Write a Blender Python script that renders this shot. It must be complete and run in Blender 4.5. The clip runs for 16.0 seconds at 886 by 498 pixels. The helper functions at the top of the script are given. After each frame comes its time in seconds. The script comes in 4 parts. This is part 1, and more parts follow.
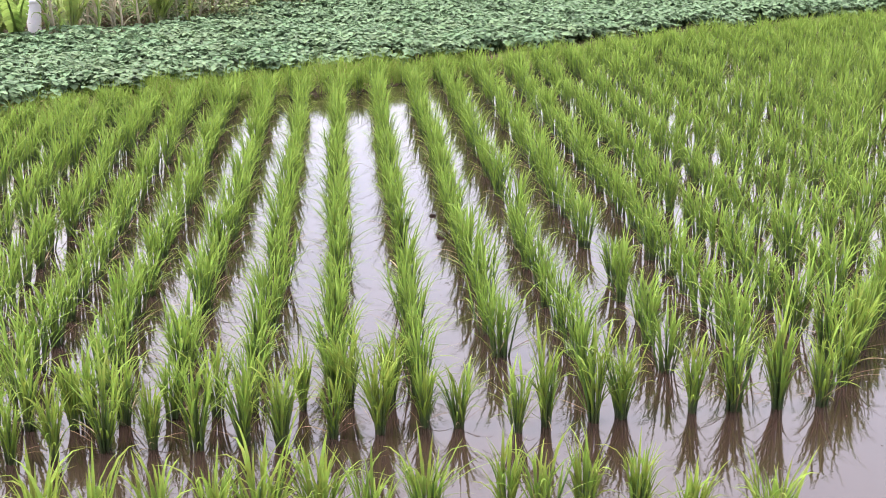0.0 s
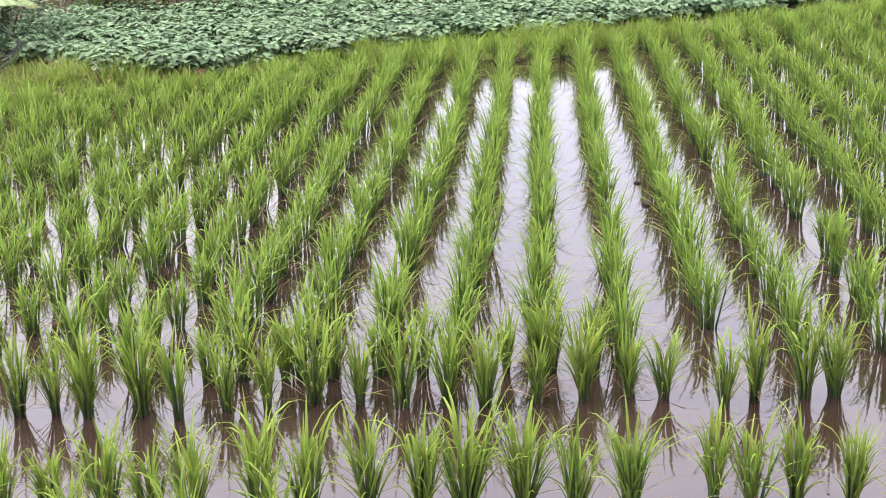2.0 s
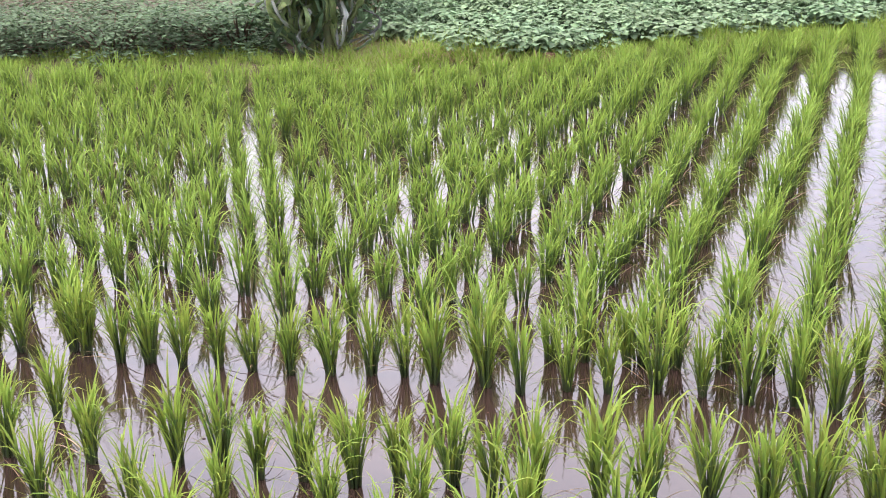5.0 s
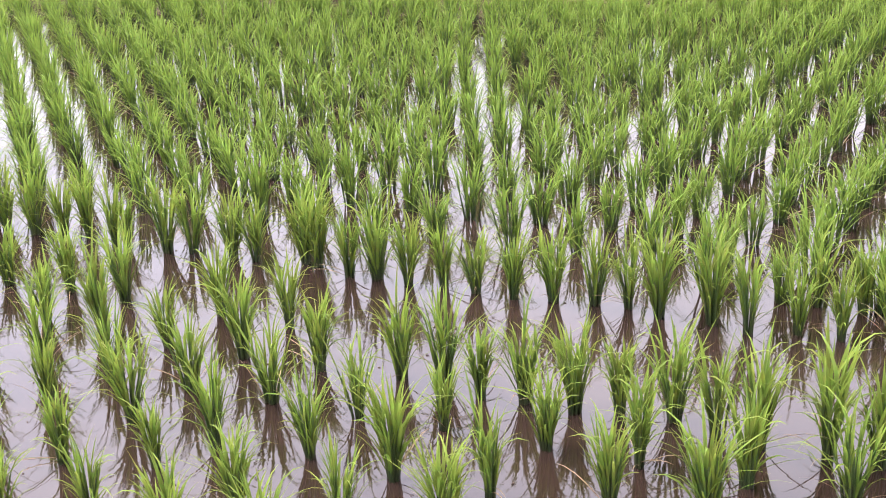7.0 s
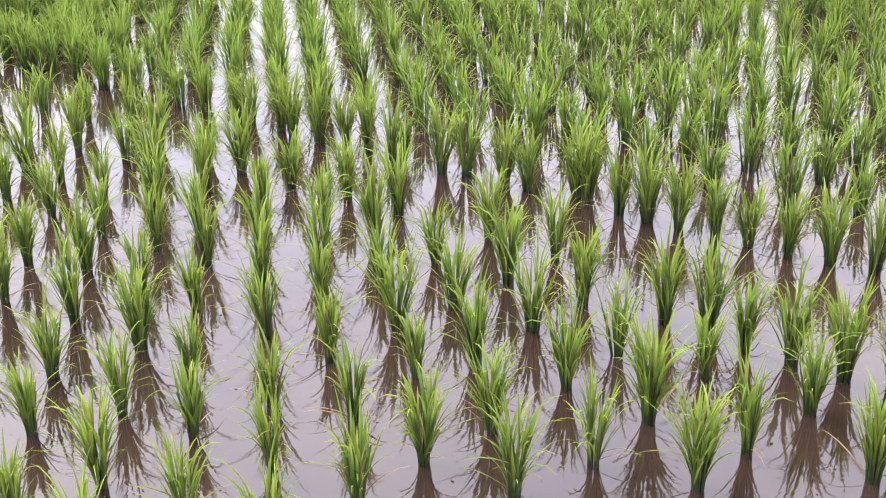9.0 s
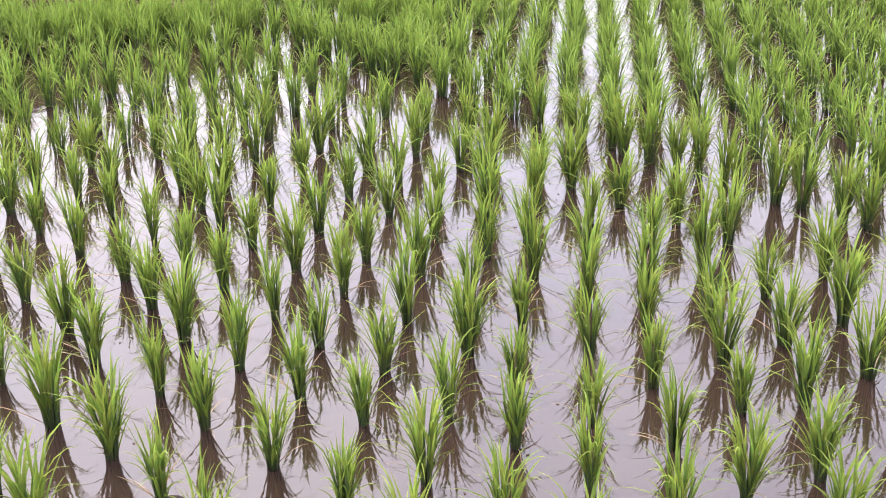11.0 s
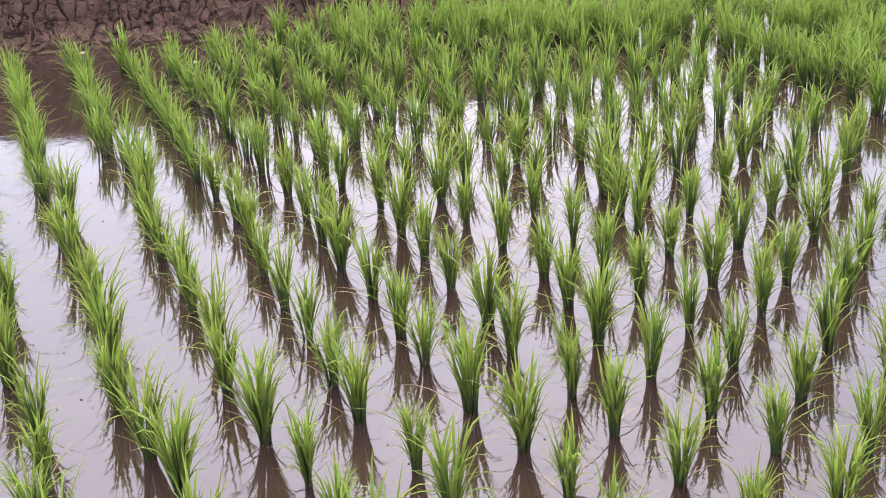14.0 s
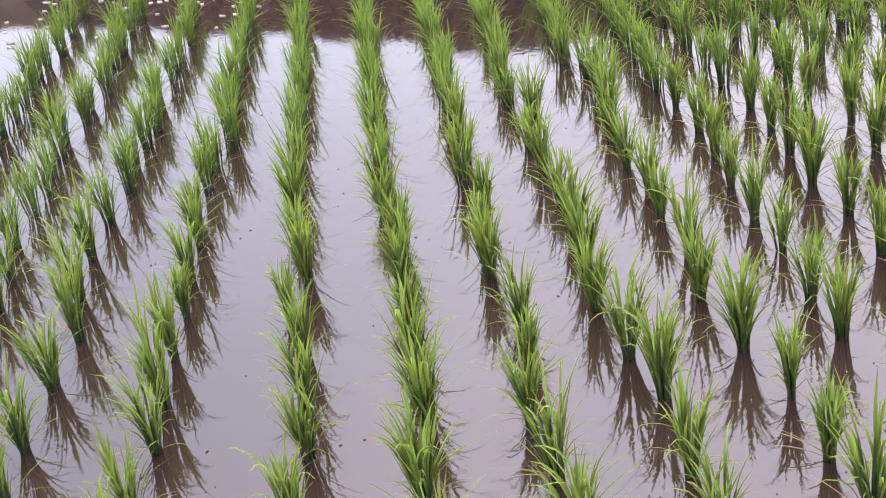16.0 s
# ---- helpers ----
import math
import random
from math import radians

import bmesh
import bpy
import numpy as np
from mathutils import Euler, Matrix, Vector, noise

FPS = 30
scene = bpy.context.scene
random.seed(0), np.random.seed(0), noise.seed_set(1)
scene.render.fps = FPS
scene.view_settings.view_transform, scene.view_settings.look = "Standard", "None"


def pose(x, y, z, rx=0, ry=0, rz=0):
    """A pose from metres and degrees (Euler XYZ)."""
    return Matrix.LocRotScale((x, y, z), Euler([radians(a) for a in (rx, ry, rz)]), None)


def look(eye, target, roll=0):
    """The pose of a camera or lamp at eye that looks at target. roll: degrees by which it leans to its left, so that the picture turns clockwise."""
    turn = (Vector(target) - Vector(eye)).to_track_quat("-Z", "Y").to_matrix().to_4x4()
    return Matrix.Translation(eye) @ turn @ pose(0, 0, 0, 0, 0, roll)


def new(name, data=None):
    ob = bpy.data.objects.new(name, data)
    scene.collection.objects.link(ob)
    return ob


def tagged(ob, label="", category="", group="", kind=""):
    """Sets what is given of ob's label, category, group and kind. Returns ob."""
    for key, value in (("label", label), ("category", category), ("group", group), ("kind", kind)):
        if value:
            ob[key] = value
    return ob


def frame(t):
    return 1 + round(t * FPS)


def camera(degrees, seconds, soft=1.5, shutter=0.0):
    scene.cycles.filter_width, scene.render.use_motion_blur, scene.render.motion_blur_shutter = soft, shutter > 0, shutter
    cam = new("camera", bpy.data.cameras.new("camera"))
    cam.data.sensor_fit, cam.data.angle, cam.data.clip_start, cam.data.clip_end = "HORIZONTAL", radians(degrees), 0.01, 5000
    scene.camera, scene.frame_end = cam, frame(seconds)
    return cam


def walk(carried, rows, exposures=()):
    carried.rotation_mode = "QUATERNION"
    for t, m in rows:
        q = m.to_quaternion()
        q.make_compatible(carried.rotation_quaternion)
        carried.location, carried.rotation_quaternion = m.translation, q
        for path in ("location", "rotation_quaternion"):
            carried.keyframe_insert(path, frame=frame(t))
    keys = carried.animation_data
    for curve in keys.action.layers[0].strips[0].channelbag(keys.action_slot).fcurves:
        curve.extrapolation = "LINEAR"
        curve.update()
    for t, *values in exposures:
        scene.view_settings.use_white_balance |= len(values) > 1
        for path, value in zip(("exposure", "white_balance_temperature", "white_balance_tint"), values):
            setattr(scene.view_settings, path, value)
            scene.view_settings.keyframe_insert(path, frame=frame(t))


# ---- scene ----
cam = camera(39.3, 16.0, soft=1.05)
PATH = [
    (0, (0.115, 0.123, 1.685), (0.227, 2.034, 1.104), 0.0),
    (0.5, (0.102, 0.123, 1.686), (0.124, 2.033, 1.095), -0.6),
    (1, (0.092, 0.122, 1.682), (0.026, 2.029, 1.082), -0.9),
    (1.5, (0.08, 0.126, 1.677), (-0.04, 2.025, 1.061), -0.8),
    (2, (0.066, 0.133, 1.674), (-0.131, 2.021, 1.046), -1.2),
    (2.5, (0.054, 0.114, 1.675), (-0.212, 1.989, 1.032), -1.9),
    (3, (0.042, 0.123, 1.668), (-0.326, 1.975, 1.008), -2.5),
    (3.5, (0.024, 0.128, 1.663), (-0.456, 1.956, 1.01), -2.7),
    (3.7, (0.011, 0.118, 1.668), (-0.504, 1.94, 1.023), -2.5),
    (5.8, (-0.038, 0.12, 1.654), (-0.838, 1.833, 1.002), -2.3),
    (6, (-0.049, 0.116, 1.653), (-0.876, 1.812, 0.989), -2.3),
    (6.5, (-0.062, 0.111, 1.637), (-0.97, 1.753, 0.942), -2.2),
    (7, (-0.068, 0.105, 1.624), (-1.061, 1.688, 0.91), -2.5),
    (7.5, (-0.087, 0.093, 1.622), (-1.169, 1.609, 0.893), -2.9),
    (8, (-0.097, 0.082, 1.608), (-1.258, 1.533, 0.868), -2.2),
    (8.5, (-0.107, 0.074, 1.606), (-1.329, 1.462, 0.843), -1.4),
    (9, (-0.123, 0.064, 1.604), (-1.41, 1.373, 0.812), -0.8),
    (9.5, (-0.134, 0.058, 1.601), (-1.513, 1.253, 0.782), -0.6),
    (10, (-0.15, 0.038, 1.614), (-1.608, 1.134, 0.794), -1.0),
    (10.2, (-0.158, 0.025, 1.616), (-1.653, 1.081, 0.81), -1.3),
    (12.3, (-0.193, -0.028, 1.655), (-1.917, 0.673, 0.921), -1.9),
    (12.5, (-0.197, -0.031, 1.653), (-1.948, 0.601, 0.923), -2.2),
    (13, (-0.202, -0.049, 1.652), (-1.981, 0.463, 0.896), -2.4),
    (13.5, (-0.207, -0.069, 1.666), (-2.01, 0.374, 0.923), -2.5),
    (14, (-0.211, -0.089, 1.67), (-2.032, 0.274, 0.929), -3.5),
    (14.5, (-0.216, -0.133, 1.669), (-2.047, 0.112, 0.902), -4.6),
    (15, (-0.214, -0.197, 1.663), (-2.06, -0.148, 0.895), -6.2),
    (15.5, (-0.211, -0.251, 1.658), (-2.048, -0.407, 0.883), -7.9),
    (16, (-0.194, -0.3, 1.665), (-2.005, -0.591, 0.867), -8.8),
]
walk(cam, [(t, look(eye, target, roll)) for t, eye, target, roll in PATH],
     [(0, 2.83, 6900, 12), (3.5, 2.83, 6850, 13), (6, 2.94, 6900, 15), (9, 2.88, 6900, 14), (13, 2.80, 6750, 16), (16, 2.56, 6600, 17)])

# ---- world and light: bright overcast sky ----
SUN_EL, SUN_AZ = 58.0, -95.0
world = bpy.data.worlds.new("overcast_sky")
scene.world = world
world.use_nodes = True
wn, wl = world.node_tree.nodes, world.node_tree.links
wn.clear()
sky = wn.new("ShaderNodeTexSky")
sky.sky_type = "NISHITA"
sky.sun_disc = False
sky.sun_elevation, sky.sun_rotation = radians(SUN_EL), radians(SUN_AZ % 360)
sky.air_density, sky.dust_density, sky.ozone_density = 1.0, 3.0, 1.0
soft_sky = wn.new("ShaderNodeHueSaturation")
soft_sky.inputs["Saturation"].default_value = 0.36
bg = wn.new("ShaderNodeBackground")
bg.inputs["Strength"].default_value = 0.13
wout = wn.new("ShaderNodeOutputWorld")
wl.new(sky.outputs["Color"], soft_sky.inputs["Color"])
veil = wn.new("ShaderNodeMix")
veil.data_type, veil.blend_type = "RGBA", "MULTIPLY"
veil.inputs["Factor"].default_value, veil.inputs["B"].default_value = 1.0, (0.965, 0.96, 1.0, 1)
cloud = wn.new("ShaderNodeMix")
cloud.data_type = "RGBA"
cloud.inputs["Factor"].default_value = 0.62
up_way, up_part = wn.new("ShaderNodeTexCoord"), wn.new("ShaderNodeSeparateXYZ")
wl.new(up_way.outputs["Generated"], up_part.inputs["Vector"])
height_up = wn.new("ShaderNodeMapRange")  # an overcast sky grows brighter towards the zenith
height_up.inputs["To Min"].default_value, height_up.inputs["To Max"].default_value = 0.68, 2.02
wl.new(up_part.outputs["Z"], height_up.inputs["Value"])
overcast = wn.new("ShaderNodeVectorMath")
overcast.operation = "SCALE"
overcast.inputs[0].default_value = (3.10, 3.10, 3.66)
wl.new(height_up.outputs["Result"], overcast.inputs["Scale"])
drift = wn.new("ShaderNodeTexNoise")  # soft broken cloud
drift.inputs["Scale"].default_value, drift.inputs["Detail"].default_value, drift.inputs["Roughness"].default_value = 2.6, 4.0, 0.5
wl.new(up_way.outputs["Generated"], drift.inputs["Vector"])
tone = wn.new("ShaderNodeMix")
tone.data_type = "RGBA"
tone.inputs["A"].default_value, tone.inputs["B"].default_value = (0.30, 0.40, 0.66, 1), (1.70, 1.60, 1.36, 1)
wl.new(drift.outputs["Fac"], tone.inputs["Factor"])
broken = wn.new("ShaderNodeMix")
broken.data_type, broken.blend_type = "RGBA", "MULTIPLY"
broken.inputs["Factor"].default_value = 1.0
wl.new(overcast.outputs["Vector"], broken.inputs["A"])
wl.new(tone.outputs["Result"], broken.inputs["B"])
side_part = wn.new("ShaderNodeVectorMath")  # a thicker, bluer bank of cloud low in the south-west
side_part.operation = "DOT_PRODUCT"
side_part.inputs[1].default_value = (-0.5, -0.87, -0.6)
wl.new(up_way.outputs["Generated"], side_part.inputs[0])
side_range = wn.new("ShaderNodeMapRange")
side_range.interpolation_type = "SMOOTHSTEP"
side_range.inputs["From Min"].default_value, side_range.inputs["From Max"].default_value = 0.0, 0.54
wl.new(side_part.outputs["Value"], side_range.inputs["Value"])
thick = wn.new("ShaderNodeMix")
thick.data_type = "RGBA"
thick.inputs["A"].default_value, thick.inputs["B"].default_value = (1, 1, 1, 1), (0.27, 0.34, 0.45, 1)
wl.new(side_range.outputs["Result"], thick.inputs["Factor"])
heavy = wn.new("ShaderNodeMix")
heavy.data_type, heavy.blend_type = "RGBA", "MULTIPLY"
heavy.inputs["Factor"].default_value = 1.0
wl.new(broken.outputs["Result"], heavy.inputs["A"])
wl.new(thick.outputs["Result"], heavy.inputs["B"])
wl.new(heavy.outputs["Result"], cloud.inputs["B"])
wl.new(soft_sky.outputs["Color"], cloud.inputs["A"])
wl.new(cloud.outputs["Result"], veil.inputs["A"])
wl.new(veil.outputs["Result"], bg.inputs["Color"])
wl.new(bg.outputs["Background"], wout.inputs["Surface"])

sun_data = bpy.data.lights.new("sun", "SUN")
sun_data.energy, sun_data.angle, sun_data.color = 0.75, radians(20), (1.0, 0.97, 0.92)
sun = new("sun", sun_data)
sun_way = Vector((math.sin(radians(SUN_AZ)) * math.cos(radians(SUN_EL)), math.cos(radians(SUN_AZ)) * math.cos(radians(SUN_EL)), math.sin(radians(SUN_EL))))
sun.matrix_world = look(sun_way * 40, (0, 0, 0))


# ---- materials ----
def material(name):
    mat = bpy.data.materials.new(name)
    mat.use_nodes = True
    nt = mat.node_tree
    nt.nodes.clear()
    out = nt.nodes.new("ShaderNodeOutputMaterial")
    return mat, nt.nodes, nt.links, out


def ramp(nodes, stops):
    r = nodes.new("ShaderNodeValToRGB")
    el = r.color_ramp.elements
    while len(el) < len(stops):
        el.new(0.5)
    for e, (p, c) in zip(el, stops):
        e.position, e.color = p, (*c, 1)
    return r


def noise_tex(nodes, links, scale, detail=4.0, rough=0.55, coords="Object"):
    tc = nodes.new("ShaderNodeTexCoord")
    n = nodes.new("ShaderNodeTexNoise")
    n.inputs["Scale"].default_value, n.inputs["Detail"].default_value, n.inputs["Roughness"].default_value = scale, detail, rough
    links.new(tc.outputs[coords], n.inputs["Vector"])
    return n


def mixed(nodes, links, fac, a, b, mode="MIX"):
    m = nodes.new("ShaderNodeMix")
    m.data_type, m.blend_type = "RGBA", mode
    for sock, v in ((m.inputs["Factor"], fac), (m.inputs["A"], a), (m.inputs["B"], b)):
        if hasattr(v, "links"):
            links.new(v, sock)
        else:
            sock.default_value = v if isinstance(v, float) else (*v, 1)
    return m.outputs["Result"]


def leaf_material(name, base, tip, dry, vary, rough=0.45, through_light=0.35, spec=0.4, turn=0.35):
    """Foliage: colour runs along the leaf (UV), varies leaf by leaf, lets some light through."""
    mat, n, l, out = material(name)
    uv = n.new("ShaderNodeUVMap")
    sep = n.new("ShaderNodeSeparateXYZ")
    l.new(uv.outputs["UV"], sep.inputs["Vector"])
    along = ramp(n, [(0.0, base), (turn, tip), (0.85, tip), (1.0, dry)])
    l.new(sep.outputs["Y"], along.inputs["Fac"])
    geo = n.new("ShaderNodeNewGeometry")
    info = n.new("ShaderNodeObjectInfo")
    hsv = n.new("ShaderNodeHueSaturation")
    mr = n.new("ShaderNodeMapRange")
    mr.inputs["To Min"].default_value, mr.inputs["To Max"].default_value = 1 - vary, 1 + vary
    both, wrap = n.new("ShaderNodeMath"), n.new("ShaderNodeMath")
    both.operation, wrap.operation = "ADD", "FRACT"
    l.new(geo.outputs["Random Per Island"], both.inputs[0])
    l.new(info.outputs["Random"], both.inputs[1])
    l.new(both.outputs["Value"], wrap.inputs[0])
    l.new(wrap.outputs["Value"], mr.inputs["Value"])
    mh = n.new("ShaderNodeMapRange")
    mh.inputs["To Min"].default_value, mh.inputs["To Max"].default_value = 0.485, 0.512
    l.new(info.outputs["Random"], mh.inputs["Value"])
    l.new(mr.outputs["Result"], hsv.inputs["Value"])
    l.new(mh.outputs["Result"], hsv.inputs["Hue"])
    l.new(along.outputs["Color"], hsv.inputs["Color"])
    blot = noise_tex(n, l, 60.0, 2.0)
    colour = mixed(n, l, 0.35, hsv.outputs["Color"], blot.outputs["Color"], "SOFT_LIGHT")
    p = n.new("ShaderNodeBsdfPrincipled")
    p.inputs["Roughness"].default_value = rough
    p.inputs["Specular IOR Level"].default_value = spec
    l.new(colour, p.inputs["Base Color"])
    tr = n.new("ShaderNodeBsdfTranslucent")
    l.new(colour, tr.inputs["Color"])
    mix = n.new("ShaderNodeMixShader")
    mix.inputs["Fac"].default_value = through_light
    l.new(p.outputs["BSDF"], mix.inputs[1])
    l.new(tr.outputs["BSDF"], mix.inputs[2])
    l.new(mix.outputs["Shader"], out.inputs["Surface"])
    return mat


def soil_material(name, dark, light, scale, bump=0.4, rough=0.9):
    mat, n, l, out = material(name)
    a = noise_tex(n, l, scale, 6.0, 0.6)
    b = noise_tex(n, l, scale * 9, 5.0, 0.65)
    base = ramp(n, [(0.25, dark), (0.75, light)])
    l.new(a.outputs["Fac"], base.inputs["Fac"])
    colour = mixed(n, l, 0.4, base.outputs["Color"], b.outputs["Color"], "SOFT_LIGHT")
    p = n.new("ShaderNodeBsdfPrincipled")
    p.inputs["Roughness"].default_value = rough
    p.inputs["Specular IOR Level"].default_value = 0.12
    l.new(colour, p.inputs["Base Color"])
    bm = n.new("ShaderNodeBump")
    bm.inputs["Strength"].default_value, bm.inputs["Distance"].default_value = bump, 0.02
    l.new(b.outputs["Fac"], bm.inputs["Height"])
    l.new(bm.outputs["Normal"], p.inputs["Normal"])
    l.new(p.outputs["BSDF"], out.inputs["Surface"])
    return mat


def water_material():
    """Still muddy water: brown silt below a mirror-like surface."""
    mat, n, l, out = material("muddy_water")
    a = noise_tex(n, l, 0.8, 4.0)
    silt = ramp(n, [(0.3, (0.0170, 0.0102, 0.0078)), (0.7, (0.0258, 0.0158, 0.0121))])
    l.new(a.outputs["Fac"], silt.inputs["Fac"])
    p = n.new("ShaderNodeBsdfPrincipled")
    p.inputs["IOR"].default_value = 1.58
    p.inputs["Roughness"].default_value = 0.02
    l.new(silt.outputs["Color"], p.inputs["Base Color"])
    r = noise_tex(n, l, 17.0, 3.0, 0.5)
    bm = n.new("ShaderNodeBump")
    bm.inputs["Strength"].default_value, bm.inputs["Distance"].default_value = 0.08, 0.006
    l.new(r.outputs["Fac"], bm.inputs["Height"])
    fine = noise_tex(n, l, 70.0, 3.0, 0.6)
    ripple = n.new("ShaderNodeBump")
    ripple.inputs["Strength"].default_value, ripple.inputs["Distance"].default_value = 0.05, 0.002
    l.new(fine.outputs["Fac"], ripple.inputs["Height"])
    l.new(bm.outputs["Normal"], ripple.inputs["Normal"])
    l.new(ripple.outputs["Normal"], p.inputs["Normal"])
    l.new(p.outputs["BSDF"], out.inputs["Surface"])
    return mat


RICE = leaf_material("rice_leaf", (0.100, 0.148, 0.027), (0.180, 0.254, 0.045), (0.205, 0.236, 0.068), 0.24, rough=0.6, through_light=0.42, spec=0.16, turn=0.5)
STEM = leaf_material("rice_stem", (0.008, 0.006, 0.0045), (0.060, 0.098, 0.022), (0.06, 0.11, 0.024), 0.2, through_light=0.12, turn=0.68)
STRAW = leaf_material("dry_leaf", (0.11, 0.075, 0.042), (0.22, 0.160, 0.085), (0.24, 0.185, 0.10), 0.25, through_light=0.25)
BEAN = leaf_material("bean_leaf", (0.070, 0.116, 0.056), (0.132, 0.200, 0.108), (0.140, 0.206, 0.112), 0.32, rough=0.65, through_light=0.3, spec=0.1)
SHRUB = leaf_material("shrub_leaf", (0.036, 0.062, 0.032), (0.070, 0.112, 0.056), (0.08, 0.12, 0.058), 0.4, rough=0.7, through_light=0.25, spec=0.12)
WEED = leaf_material("weed_leaf", (0.085, 0.115, 0.045), (0.140, 0.180, 0.080), (0.18, 0.19, 0.10), 0.4, rough=0.7, through_light=0.3, spec=0.12)
BANANA = leaf_material("banana_leaf", (0.11, 0.155, 0.040), (0.20, 0.275, 0.068), (0.22, 0.25, 0.08), 0.25, through_light=0.5)
SOIL = soil_material("soil", (0.027, 0.0195, 0.0115), (0.056, 0.041, 0.025), 1.6)
MUD = soil_material("cracked_mud", (0.018, 0.0104, 0.0075), (0.102, 0.061, 0.044), 7.0, 1.0)
WATER = water_material()


# ---- plan of the terrace ----
def far_edge(x):
    return np.interp(x, [-11, -9, -7.1, -6.4, -5.5, -4.8, -4.2, -3.6, -3, -2.4, -2, -1.45, -0.82, 0, 0.43, 1.1, 2, 3.3, 5.5, 10],
                     [5.2, 6.2, 7.05, 7.3, 7.55, 7.7, 7.8, 7.92, 8.1, 8.5, 8.95, 9.3, 9.8, 10.02, 10.45, 10.8, 11.5, 12.5, 13.8, 16.5])


def left_edge(y):
    return np.interp(y, [-9, -4.0, -3.1, -1.78, -0.52, 1.4, 2.3, 2.77, 3.3, 8], [-11.0, -9.5, -9.2, -8.74, -8.6, -8.25, -7.85, -7.66, -8.9, -9.8])


def main_edge(x):
    return 3.66 + np.where(x < 0, 0.12, 0.105) * x + 1.5 * np.clip(x - 1.6, 0, 9)


def near_bank(x, y):
    """Positive on the land that the camera stands on."""
    edge = np.interp(x, [-3, -1.3, -0.9, 1.2, 8], [-9, -3.0, 0.35, 1.5, 2.2])
    return edge - y


def ground_height(x, y):
    far, left, nearby = y - far_edge(x), left_edge(y) - x, near_bank(x, y)
    left = left + 0.035 * np.sin(4.7 * y) + 0.025 * np.sin(12.1 * y + 1.0)
    out = np.maximum.reduce([far, left, nearby])
    rise = np.clip(out / np.where((left >= nearby) & (left >= far), 0.84, 0.35), -1, 1)
    top = np.where(far >= np.maximum(left, nearby), 0.09, np.where(left >= nearby, np.interp(y, [-5, -3.4, -2, -1.4, -0.6, 2.0, 2.9], [0.48, 0.57, 0.63, 0.80, 0.76, 0.66, 0.38]), 0.29))
    lumps = 0.03 * np.sin(3.1 * x + 1.7 * y) * np.sin(2.3 * y - 1.1 * x) + 0.02 * np.sin(7.3 * x) * np.sin(6.1 * y)
    h = np.where(rise < 0, 0.10 * rise, top * rise * rise * (3 - 2 * rise)) + np.where(rise > 0.2, lumps, 0)
    return h + 0.015 * np.clip(y - far_edge(x) - 3, 0, 100)


def mesh_from(name, verts, faces, mats, uvs=None, mat_index=None, smooth=False):
    me = bpy.data.meshes.new(name)
    me.from_pydata([tuple(v) for v in verts], [], [tuple(f) for f in faces])
    for m in mats:
        me.materials.append(m)
    if uvs is not None:
        layer = me.uv_layers.new(name="UVMap")
        loops = np.empty(len(me.loops), dtype=np.int32)
        me.loops.foreach_get("vertex_index", loops)
        layer.data.foreach_set("uv", np.asarray(uvs, dtype=np.float32)[loops].ravel())
    if mat_index is not None:
        me.polygons.foreach_set("material_index", np.asarray(mat_index, dtype=np.int32))
    me.polygons.foreach_set("use_smooth", np.full(len(me.polygons), smooth))
    me.update()
    return me


def axis(fine_from, fine_to, step, reach):
    fine = np.arange(fine_from, fine_to + 1e-6, step)
    grow = np.geomspace(step * 2, reach, 24)
    return np.concatenate([(fine_from - grow)[::-1], fine, fine_to + grow])


def build_ground():
    xs, ys = axis(-12, 12, 0.12, 400), axis(-5, 20, 0.12, 400)
    gx, gy = np.meshgrid(xs, ys)
    gz = ground_height(gx, gy)
    verts = np.stack([gx, gy, gz], -1).reshape(-1, 3)
    w = len(xs)
    idx = np.arange(len(verts)).reshape(len(ys), w)
    faces = np.stack([idx[:-1, :-1], idx[:-1, 1:], idx[1:, 1:], idx[1:, :-1]], -1).reshape(-1, 4)
    g = new("ground", mesh_from("ground", verts, faces, [SOIL], smooth=True))
    tagged(g, "bare brown earth of the terrace and its bunds", "ground", kind="structure")


def build_water():
    xs, ys = np.linspace(-10, 12, 23), np.linspace(-9, 18, 28)
    gx, gy = np.meshgrid(xs, ys)
    verts = np.stack([gx, gy, 0 * gx], -1).reshape(-1, 3)
    idx = np.arange(len(verts)).reshape(len(ys), len(xs))
    faces = np.stack([idx[:-1, :-1], idx[:-1, 1:], idx[1:, 1:], idx[1:, :-1]], -1).reshape(-1, 4)
    w = new("water", mesh_from("water", verts, faces, [WATER], smooth=True))
    tagged(w, "still muddy brown paddy water mirroring a white sky", "water", kind="structure")


build_ground()
build_water()


# ---- leaves and plants as arrays ----
class Pile:
    """Vertices, faces and UVs of many small pieces."""

    def __init__(self):
        self.v, self.f, self.uv, self.m, self.n = [], [], [], [], 0

    def add(self, verts, faces, uvs, mat=0):
        self.f += [tuple(i + self.n for i in face) for face in faces]
        self.v.append(np.asarray(verts, float))
        self.uv.append(np.asarray(uvs, float))
        self.m += [mat] * len(faces)
        self.n += len(verts)

    def mesh(self, name, mats):
        return mesh_from(name, np.concatenate(self.v), self.f, mats, np.concatenate(self.uv), self.m, True)


